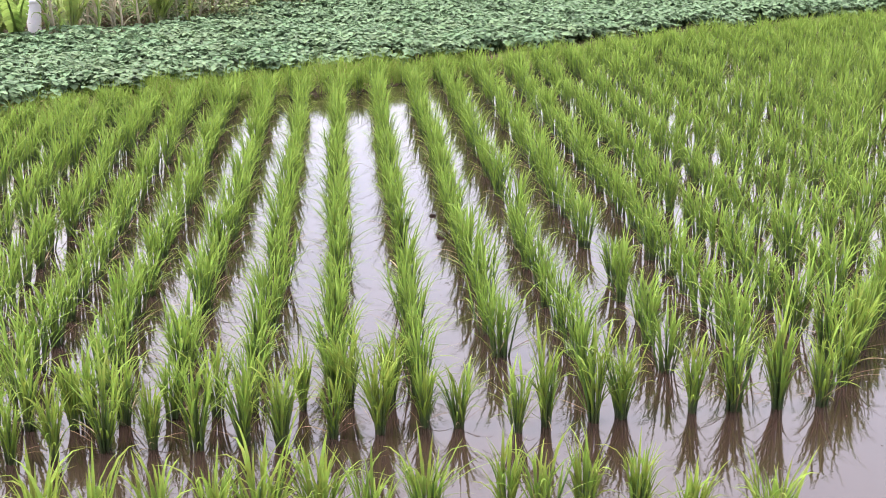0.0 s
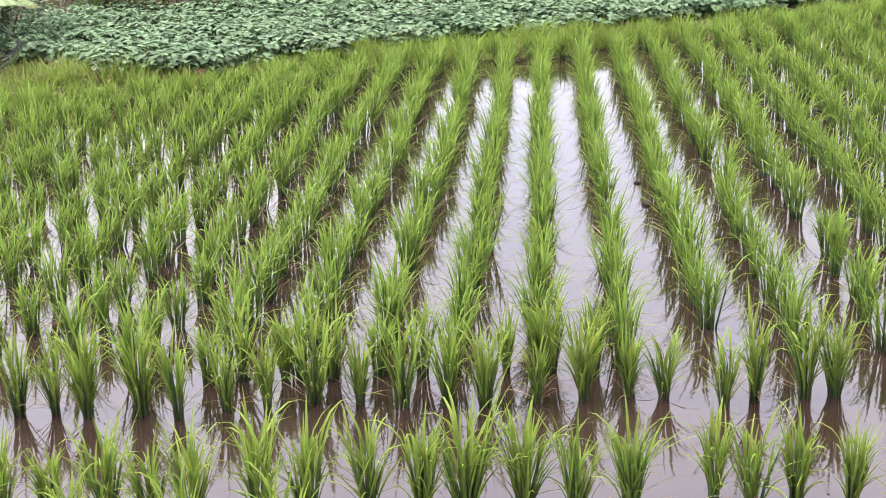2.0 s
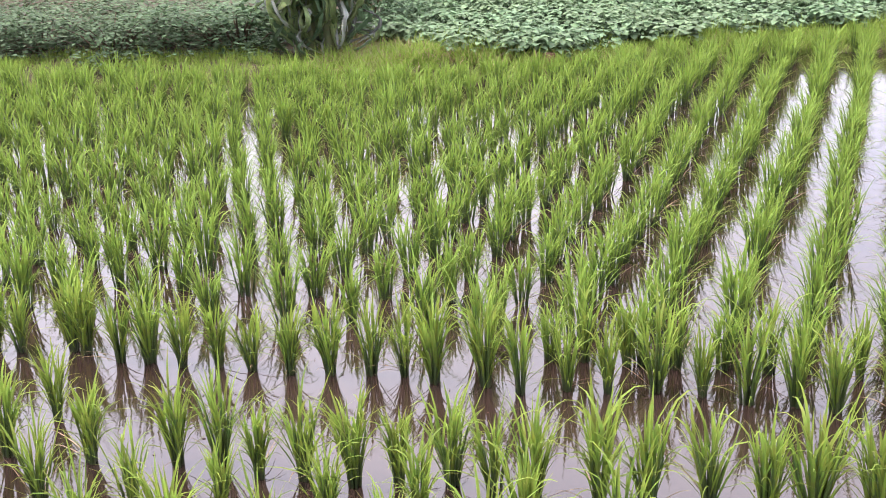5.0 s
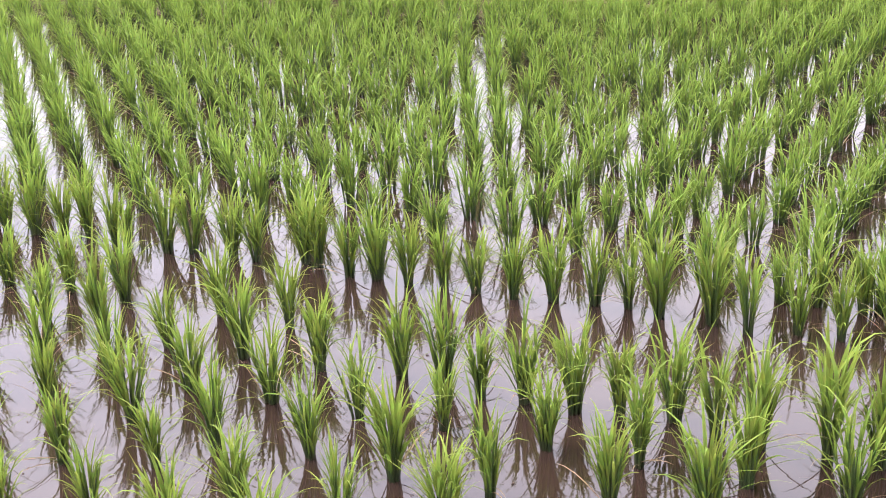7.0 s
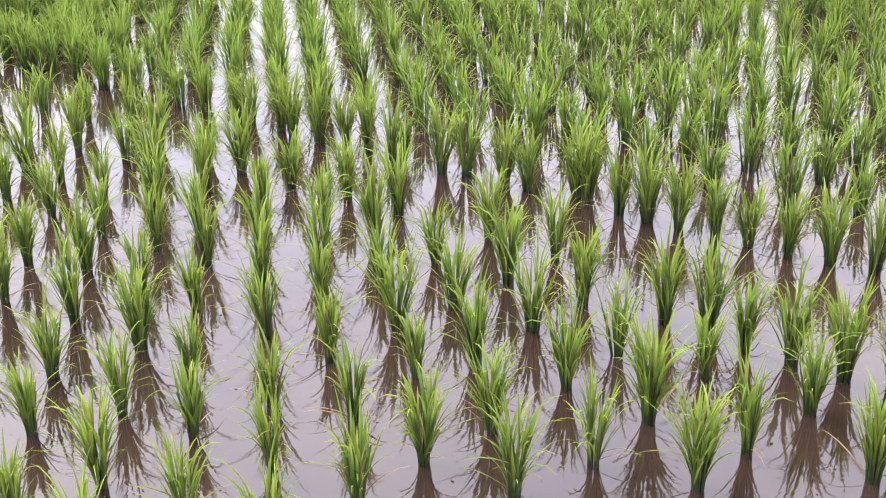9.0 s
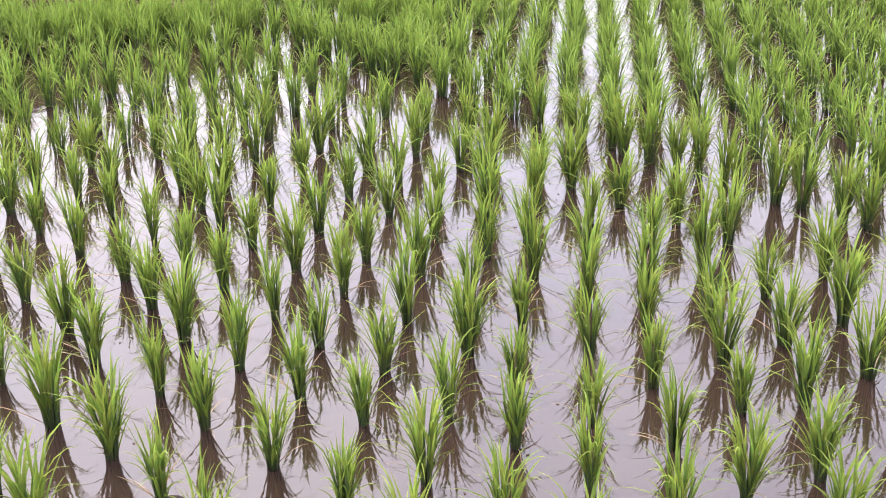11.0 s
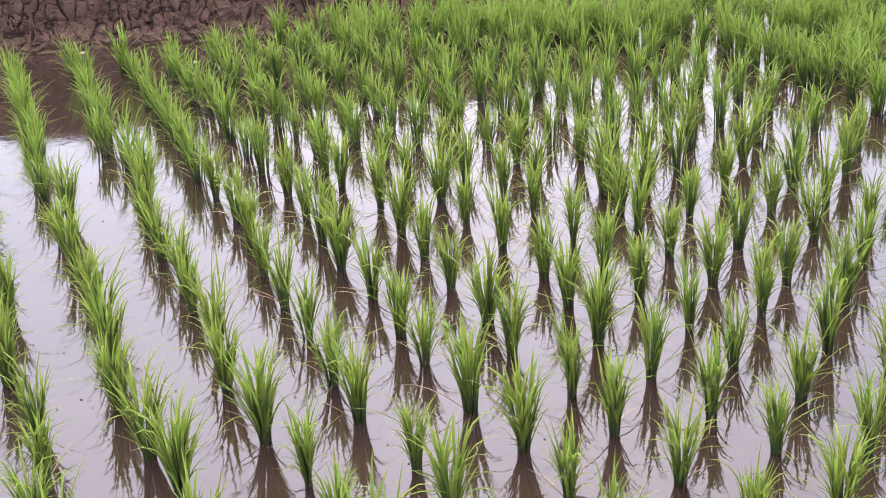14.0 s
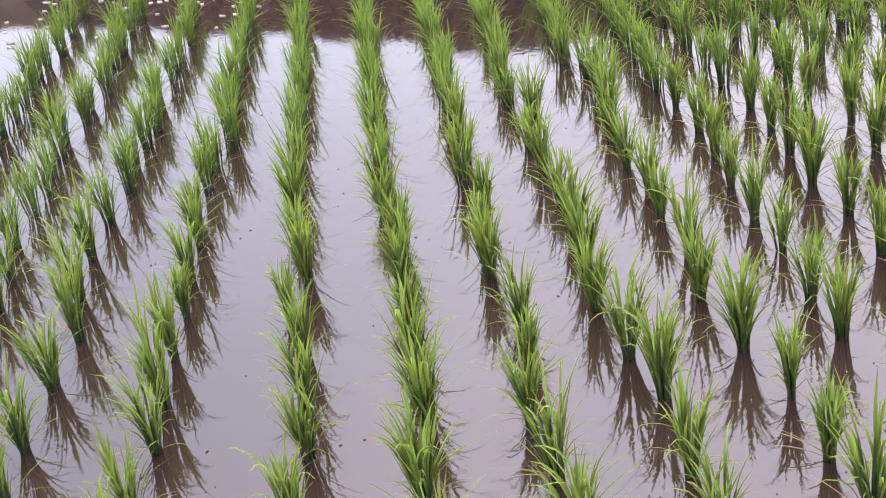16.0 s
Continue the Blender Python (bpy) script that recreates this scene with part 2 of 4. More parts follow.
def pieces_of(pile):
    """The stem and each leaf of a tiller as piles of their own."""
    out, low, k = [], 0, 0
    for v, uv in zip(pile.v, pile.uv):
        one, high = Pile(), low + len(v)
        while k < len(pile.f) and pile.f[k][0] < high:
            one.f.append(tuple(i - low for i in pile.f[k]))
            one.m.append(pile.m[k])
            k += 1
        one.v, one.uv, one.n = [v], [uv], len(v)
        out.append(one)
        low = high
    return out


def blade(pile, start, heading, lift, length, width, droop, rng, mat=0, parts=5, fold=0.35, v0=0.0):
    """A long folded grass blade that rises at lift (radians from level) and bends over by droop."""
    way = np.array([math.cos(heading), math.sin(heading), 0])
    side = np.array([-math.sin(heading), math.cos(heading), 0])
    side = side + np.array([0, 0, rng.uniform(-0.5, 0.5)])
    side /= np.linalg.norm(side)
    p, verts, uvs = np.array(start, float), [], []
    step = length / parts
    for i in range(parts + 1):
        s = i / parts
        w = width * (0.55 + 0.45 * min(1, s * 3.5)) * (1 - max(0, s - 0.35) / 0.65) ** 0.75
        a = lift - droop * s ** 1.8
        up = np.array([-math.sin(a) * way[0], -math.sin(a) * way[1], math.cos(a)])
        if i == parts:
            verts.append(p.copy())
            uvs.append((0.5, 1))
        else:
            verts += [p - side * w / 2 + up * w * fold, p.copy(), p + side * w / 2 + up * w * fold]
            uvs += [(0, v0 + (1 - v0) * s), (0.5, v0 + (1 - v0) * s), (1, v0 + (1 - v0) * s)]
        p = p + step * (math.cos(a) * way + np.array([0, 0, math.sin(a)]))
    faces = []
    for i in range(parts - 1):
        b = 3 * i
        faces += [(b, b + 1, b + 4, b + 3), (b + 1, b + 2, b + 5, b + 4)]
    b = 3 * (parts - 1)
    faces += [(b, b + 1, b + 3), (b + 1, b + 2, b + 3)]
    pile.add(verts, faces, uvs, mat)


def tube(pile, points, radii, mat=0, sides=5):
    points = [np.asarray(p, float) for p in points]
    verts, uvs, faces = [], [], []
    for i, (p, r) in enumerate(zip(points, radii)):
        for k in range(sides):
            a = 2 * math.pi * k / sides
            verts.append(p + r * np.array([math.cos(a), math.sin(a), 0]))
            uvs.append((k / sides, i / (len(points) - 1)))
    for i in range(len(points) - 1):
        for k in range(sides):
            a, b = i * sides + k, i * sides + (k + 1) % sides
            faces.append((a, b, b + sides, a + sides))
    pile.add(verts, faces, uvs, mat)


def tiller(rng, around, height, spread, fine=True, arch=0.3):
    """One rice stem with its leaves, from the water up."""
    pile = Pile()
    lean = rng.uniform(0.02, 1.0) ** 0.7 * spread
    way = np.array([math.cos(around), math.sin(around), 0])
    r0 = rng.uniform(0.001, 0.010 if fine else 0.019)
    foot = way * r0 + np.array([0, 0, -0.04])
    top_h = height * rng.uniform(0.42, 0.62)
    mid = foot + way * math.tan(lean) * top_h * 0.45 + np.array([0, 0, 0.04 + top_h * 0.5])
    top = foot + way * math.tan(lean) * top_h * 1.05 + np.array([0, 0, 0.04 + top_h])
    if fine:
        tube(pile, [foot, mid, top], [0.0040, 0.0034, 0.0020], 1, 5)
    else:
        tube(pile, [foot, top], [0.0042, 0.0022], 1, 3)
    count = int(rng.integers(4, 6))
    wide = 1.0 if fine else 0.98
    for i in range(count):
        s = 0.34 + 0.64 * i / (count - 1)
        start = foot + (top - foot) * s
        h = around + rng.normal(0, 0.75)
        last = i == count - 1
        lift = math.pi / 2 - lean * rng.uniform(0.6, 1.3) - rng.uniform(0.02, 0.20)
        length = height * rng.uniform(0.38, 0.66) * (1.0 if not last else 0.92)
        droop = rng.uniform(0.9, 2.4) if rng.random() < arch else rng.uniform(0.05, 0.7)
        old = i == 0 and rng.random() < 0.17
        if old:
            lift, droop = rng.uniform(0.3, 0.9), rng.uniform(0.4, 1.2)
        elif rng.random() < 0.3 * arch:
            lift, droop, length = rng.uniform(0.5, 1.0), rng.uniform(0.4, 1.3), height * rng.uniform(0.5, 0.75)
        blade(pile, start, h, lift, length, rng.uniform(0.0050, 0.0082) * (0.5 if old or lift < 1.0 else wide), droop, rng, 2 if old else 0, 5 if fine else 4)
    return pile


def rice_variant(seed, low, high, fine, spread=(0.15, 0.29), arch=0.36):
    rng = np.random.default_rng(seed)
    height, spread = rng.uniform(0.215, 0.27), rng.uniform(*spread)
    count = int(rng.integers(low, high))
    turn = rng.uniform(0, 6.28)
    return [tiller(rng, turn + 2.399 * i + rng.normal(0, 0.3), height * rng.uniform(0.82, 1.04), spread, fine, arch) for i in range(count)]


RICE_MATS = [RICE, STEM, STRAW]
VARIANTS = [rice_variant(s, 12, 18, True) for s in range(14)]
FAR_VARIANTS = [rice_variant(50 + s, 13, 18, False, (0.17, 0.33), 0.46) for s in range(14)]
FAR_VARIANTS += [rice_variant(70 + s, 12, 17, False, (0.13, 0.25), 0.36) for s in range(10)]


def joined(name, mats, pieces, placed):
    """One mesh of many copies: placed holds (variant, x, y, z, turn, scale)."""
    packs = []
    for piles in pieces:
        v = np.concatenate([np.concatenate(p.v) for p in piles])
        uv = np.concatenate([np.concatenate(p.uv) for p in piles])
        tri, mi, base = [], [], 0
        for p in piles:
            for face, m in zip(p.f, p.m):
                for k in range(1, len(face) - 1):
                    tri.append((face[0] + base, face[k] + base, face[k + 1] + base))
                    mi.append(m)
            base += p.n
        packs.append((v, uv, np.array(tri), np.array(mi)))
    vs, fs, us, ms, base = [], [], [], [], 0
    for k, x, y, z, a, s in placed:
        v, uv, tri, mi = packs[k]
        c, d = math.cos(a) * s, math.sin(a) * s
        vs.append(np.stack([v[:, 0] * c - v[:, 1] * d + x, v[:, 0] * d + v[:, 1] * c + y, v[:, 2] * s + z], -1))
        fs.append(tri + base)
        us.append(uv[tri.ravel()])
        ms.append(mi)
        base += len(v)
    v, f, u, m = (np.concatenate(q) for q in (vs, fs, us, ms))
    me = bpy.data.meshes.new(name)
    me.vertices.add(len(v))
    me.vertices.foreach_set("co", v.astype(np.float32).ravel())
    me.loops.add(f.size)
    me.loops.foreach_set("vertex_index", f.astype(np.int32).ravel())
    me.polygons.add(len(f))
    me.polygons.foreach_set("loop_start", np.arange(0, f.size, 3, dtype=np.int32))
    for mat in mats:
        me.materials.append(mat)
    me.polygons.foreach_set("material_index", m.astype(np.int32))
    me.polygons.foreach_set("use_smooth", np.ones(len(f), dtype=bool))
    layer = me.uv_layers.new(name="UVMap")
    layer.data.foreach_set("uv", u.astype(np.float32).ravel())
    me.update(calc_edges=True)
    me.validate()
    return new(name, me)


# ---- rice hills on their planting lines ----
HILL, SLANT, PHASE, LEAN = 0.253, 0.169, 0.152, 0.0195
spots_rng = np.random.default_rng(7)


def jitter(x, y, amount=0.015):
    return x + spots_rng.normal(0, amount), y + spots_rng.normal(0, amount)


def main_spots():
    """Long lines that run away from the near edge, crossed by slanting ones."""
    spots = []
    for m in range(-80, 64):
        x0 = 0.13 * m
        spots.append(jitter(x0, float(far_edge(x0)) - 0.04 + 0.05 * math.sin(m * 1.9), 0.03))
    for k in range(-36, 34):
        x1 = -0.02 + k * (0.263 if k < 0 else 0.289)
        for n in range(-30, 90):
            y0 = PHASE + n * HILL + SLANT * x1
            x0 = x1 - LEAN * (y0 - 4)
            if main_edge(x0) + 0.22 < y0 < far_edge(x0) - 0.06 and x0 > left_edge(y0) + 0.25:
                off = ((x0 + 2.207) * 1.69 + (y0 - 3.907)) / 1.964
                push = math.copysign(0.014 * max(0, 1 - abs(off) / 0.9), off)
                if spots_rng.random() < 0.985:
                    spots.append(jitter(x0 + push * 0.86, y0 + push * 0.51, 0.012))
    return spots


def edge_spots():
    """The close-set hills along the near edge of the main field, and the odd ones just behind them."""
    xs = [2.42, 2.30, 2.19, 2.09, 1.99, 1.89, 1.80, 1.71, 1.60, 1.43, 1.30, 1.15, 0.93, 0.80, 0.66, 0.55, 0.38, 0.26, 0.11, -0.02, -0.17, -0.30, -0.43, -0.57, -0.71, -0.84, -0.97, -1.12, -1.22, -1.39, -1.52, -1.62, -1.76, -1.89, -2.00, -2.13]
    spots = [jitter(x0, float(main_edge(x0)) + 0.02 * math.sin(7 * x0), 0.012) for x0 in xs]
    x0 = -2.26
    while x0 > -6.8:
        spots.append(jitter(x0, float(main_edge(x0)) - 0.005, 0.025))
        x0 -= 0.125
    for x0 in (-0.97, -0.84, -0.69, -0.40, -0.12, 0.03, 0.18):
        spots.append(jitter(x0, float(main_edge(x0)) + 0.24, 0.01))
    return spots


HEAD = []


def planted(y3, slope, hills, right=0):
    """One planting line of the headland: level y3 at x = -3. Gaps between the given hills close at the usual
    spacing; the line runs on to the mud bank, and for some hills to the right."""
    def level(x):
        return y3 + slope * (x + 3)

    hills = sorted(hills, reverse=True)
    line = list(hills)
    for (xa, ya), (xb, yb) in zip(hills, hills[1:]):
        more = round((xa - xb) / 0.275) - 1
        for i in range(more):
            x = xa + (xb - xa) * (i + 1) / (more + 1)
            line.append(jitter(x, level(x) + ((ya - level(xa)) + (yb - level(xb))) / 2, 0.018))
    x = hills[-1][0] - 0.28
    while x > left_edge(level(x)) + np.interp(level(x), [0.6, 1.6], [0.72, 0.3]):
        line.append(jitter(x, level(x), 0.02))
        x -= 0.28
    for i in range(right):
        x = hills[0][0] + 0.26 * (i + 1)
        if near_bank(x, level(x)) < -0.25:
            line.append(jitter(x, level(x), 0.02))
    HEAD.extend(line)


planted(-2.66, 0.23, [(-6.36, -3.42)], 5)
planted(-2.26, 0.22, [(-4.04, -2.49), (-4.34, -2.60), (-4.90, -2.70), (-5.62, -2.91)], 3)
planted(-1.94, 0.20, [(-2.88, -1.94), (-3.21, -1.99), (-3.52, -2.03), (-4.17, -2.23), (-4.85, -2.31)], 2)
planted(-1.585, 0.19, [(-2.50, -1.50), (-2.83, -1.55), (-3.06, -1.60), (-4.45, -1.90)], 1)
planted(-1.205, 0.20, [(-2.20, -1.06), (-2.43, -1.09)])
planted(-0.885, 0.19, [(-2.26, -0.73), (-2.51, -0.80), (-3.96, -1.04)])
planted(-0.575, 0.175, [(-2.33, -0.44), (-2.58, -0.50), (-2.84, -0.57)])
planted(-0.285, 0.172, [(-2.58, -0.20), (-2.92, -0.24), (-3.14, -0.32), (-3.73, -0.43), (-4.30, -0.52), (-4.90, -0.65)], 1)
planted(0.02, 0.16, [(-2.61, 0.11), (-2.89, 0.07), (-3.14, -0.02), (-3.46, -0.10), (-4.31, -0.20), (-4.58, -0.27), (-5.23, -0.32)], 1)
planted(0.275, 0.15, [(-2.60, 0.37), (-2.88, 0.34), (-3.16, 0.24), (-3.40, 0.20), (-3.73, 0.17), (-3.99, 0.12), (-4.29, 0.08), (-4.61, 0.06), (-5.22, -0.04), (-5.48, -0.10)], 1)
planted(0.575, 0.165, [(-2.62, 0.66), (-2.88, 0.62), (-3.12, 0.54), (-3.44, 0.48), (-3.65, 0.45), (-3.96, 0.41), (-4.25, 0.35), (-4.83, 0.29), (-5.12, 0.25), (-5.46, 0.17)], 1)
planted(0.85, 0.165, [(-2.33, 0.99), (-2.62, 0.94), (-2.89, 0.87), (-3.12, 0.83), (-3.41, 0.74), (-3.66, 0.73), (-3.96, 0.68), (-4.51, 0.61), (-4.83, 0.59)], 1)
planted(1.105, 0.17, [(-2.08, 1.25), (-2.35, 1.21), (-2.68, 1.22), (-2.89, 1.14), (-3.14, 1.07), (-3.40, 1.00), (-3.94, 1.00), (-4.54, 0.87)], 1)
planted(1.36, 0.17, [(-2.12, 1.52), (-2.37, 1.48), (-2.59, 1.42), (-2.90, 1.40), (-3.14, 1.32), (-3.39, 1.29), (-3.68, 1.24), (-3.88, 1.19), (-4.55, 1.14), (-4.80, 1.09)], 1)
planted(1.62, 0.165, [(-1.88, 1.78), (-2.15, 1.80), (-2.36, 1.71), (-3.14, 1.61), (-3.42, 1.54), (-3.69, 1.50), (-3.96, 1.46), (-4.24, 1.45), (-4.66, 1.46)], 1)
planted(1.865, 0.16, [(-1.59, 2.04), (-1.86, 1.99), (-2.19, 2.06), (-2.42, 1.96), (-2.66, 1.93), (-2.92, 1.88), (-3.17, 1.86), (-3.42, 1.82), (-3.63, 1.73), (-4.28, 1.67)], 1)
planted(2.13, 0.15, [(-1.09, 2.42), (-1.36, 2.33), (-1.61, 2.29), (-1.86, 2.28), (-2.42, 2.21), (-3.20, 2.12), (-3.42, 2.08), (-3.66, 2.02), (-3.96, 2.00), (-4.22, 1.97), (-4.52, 1.92)], 1)
planted(2.35, 0.14, [(-1.10, 2.62), (-1.34, 2.59), (-1.63, 2.56), (-1.87, 2.51), (-2.14, 2.47), (-2.40, 2.43), (-4.24, 2.20), (-4.46, 2.18), (-4.80, 2.13)], 2)
planted(2.59, 0.13, [(-0.87, 2.84), (-0.98, 2.85), (-1.11, 2.88), (-1.25, 2.85), (-1.36, 2.80), (-1.51, 2.79), (-1.63, 2.76), (-1.77, 2.79), (-1.89, 2.76), (-2.14, 2.70), (-2.40, 2.66), (-2.92, 2.59), (-4.25, 2.49), (-4.50, 2.43)])
HEAD += [(-0.70, 2.85), (-0.58, 2.89), (-0.44, 2.97), (-0.29, 2.93), (-0.18, 2.95), (-0.03, 2.98), (0.10, 2.95), (0.245, 2.99), (0.46, 3.08), (0.55, 3.03), (0.67, 3.07), (0.81, 3.06), (0.92, 2.93), (1.12, 2.90)]
planted(2.835, 0.12, [(-2.41, 2.90), (-2.67, 2.87), (-3.05, 2.82), (-3.29, 2.80), (-3.54, 2.75), (-3.81, 2.72), (-4.52, 2.70), (-5.40, 2.54)])


def bank_spots():
    """Crowded tufts at the foot of the mud bank and in the corner behind it."""
    rng, spots = np.random.default_rng(17), []
    for i in range(140):
        y = rng.uniform(0.5, 3.5)
        x = float(left_edge(y)) + rng.uniform(0.1, 0.75)
        if rng.random() < 0.25 + 0.3 * y:
            spots.append((x, y))
    for i in range(48):
        spots.append((rng.uniform(-9.4, -7.0), rng.uniform(3.15, 5.2)))
    for i in range(20):
        spots.append((rng.uniform(-7.2, -5.9), rng.uniform(2.95, 3.6)))
    return [p for p in spots if p[0] > left_edge(p[1]) + 0.1]


heads, edge, main = HEAD, edge_spots(), main_spots()
order = sorted(heads + edge, key=lambda p: (p[0] + 0.9) ** 2 + (p[1] - 0.6) ** 2)
near, rest = order[:300], order[300:] + main + bank_spots()
strong, field = set(edge), set(main)


def build_rice_plants():
    models = []
    for piles in VARIANTS:
        models.append([p.mesh("tiller", RICE_MATS) for p in piles])
    split = [[[p.mesh("leaf", RICE_MATS) for p in pieces_of(t)] for t in piles] for piles in VARIANTS[:5]]
    for rank, (x, y) in enumerate(near):
        k = int(spots_rng.integers(0, len(VARIANTS)))
        hill = new("rice_plant")
        hill.empty_display_size = 0.05
        hill.matrix_world = pose(x, y, 0, 0, 0, spots_rng.uniform(0, 360)) @ Matrix.Scale(spots_rng.uniform(0.88, 1.14) * (1.32 if x > 1.0 and y > 3.3 else 1.34 if y > 2.7 and x > -0.9 and y < 3.3 else 1.2 if y > 2.7 and x > -1.5 and y < 3.3 else 1.16 if (x, y) in strong else 1.13), 4)
        tagged(hill, "young green rice plant tuft standing in muddy water", "rice plant", "transplanted rice hills")
        if rank < 20:
            for stem, *leaves in split[k % 5]:
                t = new("tiller", stem)
                t.parent = hill
                for me in leaves:
                    new("leaf", me).parent = t
            continue
        for me in models[k]:
            t = new("tiller", me)
            t.parent = hill
    placed = [(int(spots_rng.integers(0, 14) if (x, y) in field else spots_rng.integers(14, 24)), x, y, 0, spots_rng.uniform(0, 6.28), spots_rng.uniform(0.80, 1.02) if y > far_edge(x) - 0.12 else spots_rng.uniform(1.16, 1.42) if x > 1.2 and y < 5.6 else spots_rng.uniform(1.02, 1.30) if (x, y) in field else spots_rng.uniform(1.0, 1.28)) for x, y in rest]
    crop = joined("rice_crop", RICE_MATS, FAR_VARIANTS, placed)
    tagged(crop, "rows of young bright green rice in flooded field", "rice", kind="stuff")


build_rice_plants()


# ---- bean field on the terrace behind ----
def leaf_plate(pile, centre, heading, tilt, length, width, mat=0, fold=0.2):
    """A broad pointed leaf, folded along its midrib."""
    c, s = math.cos(heading), math.sin(heading)
    ct, st = math.cos(tilt), math.sin(tilt)
    outline = [(0.0, 0.0), (0.22, 0.42), (0.5, 0.5), (0.8, 0.25), (1.0, 0.0)]
    verts, uvs = [], []
    for u, w in outline:
        bend = -0.25 * u * u
        for side in ((-1, 0, 1) if 0 < u < 1 else (0,)):
            lx, ly, lz = u * length, side * w * width, (abs(side) * w * width * fold * 2 + bend * length)
            x, z = lx * ct - lz * st, lx * st + lz * ct
            verts.append((centre[0] + x * c - ly * s, centre[1] + x * s + ly * c, centre[2] + z))
            uvs.append((0.5 + side * w, u))
    faces = [(0, 2, 1), (0, 3, 2)]
    for i in (1, 4):
        faces += [(i, i + 1, i + 4, i + 3), (i + 1, i + 2, i + 5, i + 4)]
    faces += [(7, 8, 10), (8, 9, 10)]
    pile.add(verts, faces, uvs, mat)


def bean_variant(seed):
    rng = np.random.default_rng(100 + seed)
    leaves, stalks = Pile(), Pile()
    for i in range(38):
        a, r = rng.uniform(0, 6.28), 0.20 * math.sqrt(rng.random())
        z = rng.uniform(0.16, 0.34) - 0.25 * r
        x, y = r * math.cos(a), r * math.sin(a)
        tube(stalks, [(0.02 * math.cos(a), 0.02 * math.sin(a), 0), (x * 0.6, y * 0.6, z * 0.7), (x, y, z)], [0.004, 0.003, 0.002], 1, 3)
        h = a + rng.normal(0, 0.5)
        for off in (-1.2, 0, 1.2):
            leaf_plate(leaves, (x, y, z), h + off, rng.uniform(-0.75, 0.25), rng.uniform(0.046, 0.084), rng.uniform(0.042, 0.070), 0, 0.18)
    return [leaves, stalks]


BEANS = [bean_variant(s) for s in range(8)]
LOW_BEANS = [bean_variant(s) for s in range(8)]
for piles in LOW_BEANS:
    for pile in piles:
        pile.v = [v * (1, 1, 0.62) for v in pile.v]


def build_beans():
    rng = np.random.default_rng(11)
    spots = []
    for i in range(-36, 70):
        for j in range(0, 36):
            x = i * 0.26 + 0.13 * (j % 2)
            d = float(np.interp(x, [-4, -2.5, -1, 0], [0.62, 0.58, 0.60, 0.62])) + j * 0.24
            x, y = x + rng.normal(0, 0.05), far_edge(x) + d + rng.normal(0, 0.05)
            back = np.interp(x, [-5.0, -4.4, -3.6, -3.14, -2.35, -1.9, -1.15, -0.5, 2, 8], [10.8, 11.2, 11.7, 11.8, 12.25, 12.85, 13.9, 14.8, 17.5, 22])
            if y < back and x > np.interp(y, [8.6, 8.75, 9.1, 9.4, 10.4, 11.0], [-3.2, -3.4, -3.85, -4.35, -4.5, -4.85]):
                spots.append((x, y))
    spots.sort(key=lambda p: (p[0] + 1) ** 2 + p[1] ** 2)
    models = [(a.mesh("leaves", [BEAN, SHRUB]), b.mesh("stalks", [BEAN, SHRUB])) for a, b in BEANS]
    for x, y in spots[:280]:
        k = int(rng.integers(0, len(BEANS)))
        plant = new("bean_plant")
        plant.matrix_world = pose(x, y, float(ground_height(x, y)) - 0.01, 0, 0, rng.uniform(0, 360)) @ Matrix.Diagonal((rng.uniform(0.85, 1.2), rng.uniform(0.85, 1.2), rng.uniform(0.52, 0.72), 1))
        tagged(plant, "low leafy bean plant with grey-green leaves", "bean plant", "bean plants behind the paddy")
        for name, me in zip(("foliage", "stalk"), models[k]):
            new(name, me).parent = plant
    placed = [(int(rng.integers(0, len(BEANS))), x, y, float(ground_height(x, y)) - 0.01, rng.uniform(0, 6.28), rng.uniform(0.85, 1.2)) for x, y in spots[280:]]
    if placed:
        tagged(joined("bean_crop", [BEAN, SHRUB], LOW_BEANS, placed), "dense low field of grey-green bean plants", "bean crop", kind="stuff")


build_beans()


# ---- hedge, bananas and stalks behind ----
def small_leaf(pile, c, d, up, length, width, mat=0):
    """A short pointed leaf: direction d, normal up."""
    c, d, up = np.asarray(c, float), np.asarray(d, float), np.asarray(up, float)
    side = np.cross(d, up)
    side /= np.linalg.norm(side) + 1e-9
    verts = [c, c + d * length * 0.45 + side * width / 2 + up * 0.1 * width, c + d * length, c + d * length * 0.45 - side * width / 2 + up * 0.1 * width]
    pile.add(verts, [(0, 1, 2), (0, 2, 3)], [(0.5, 0), (1, 0.45), (0.5, 1), (0, 0.45)], mat)


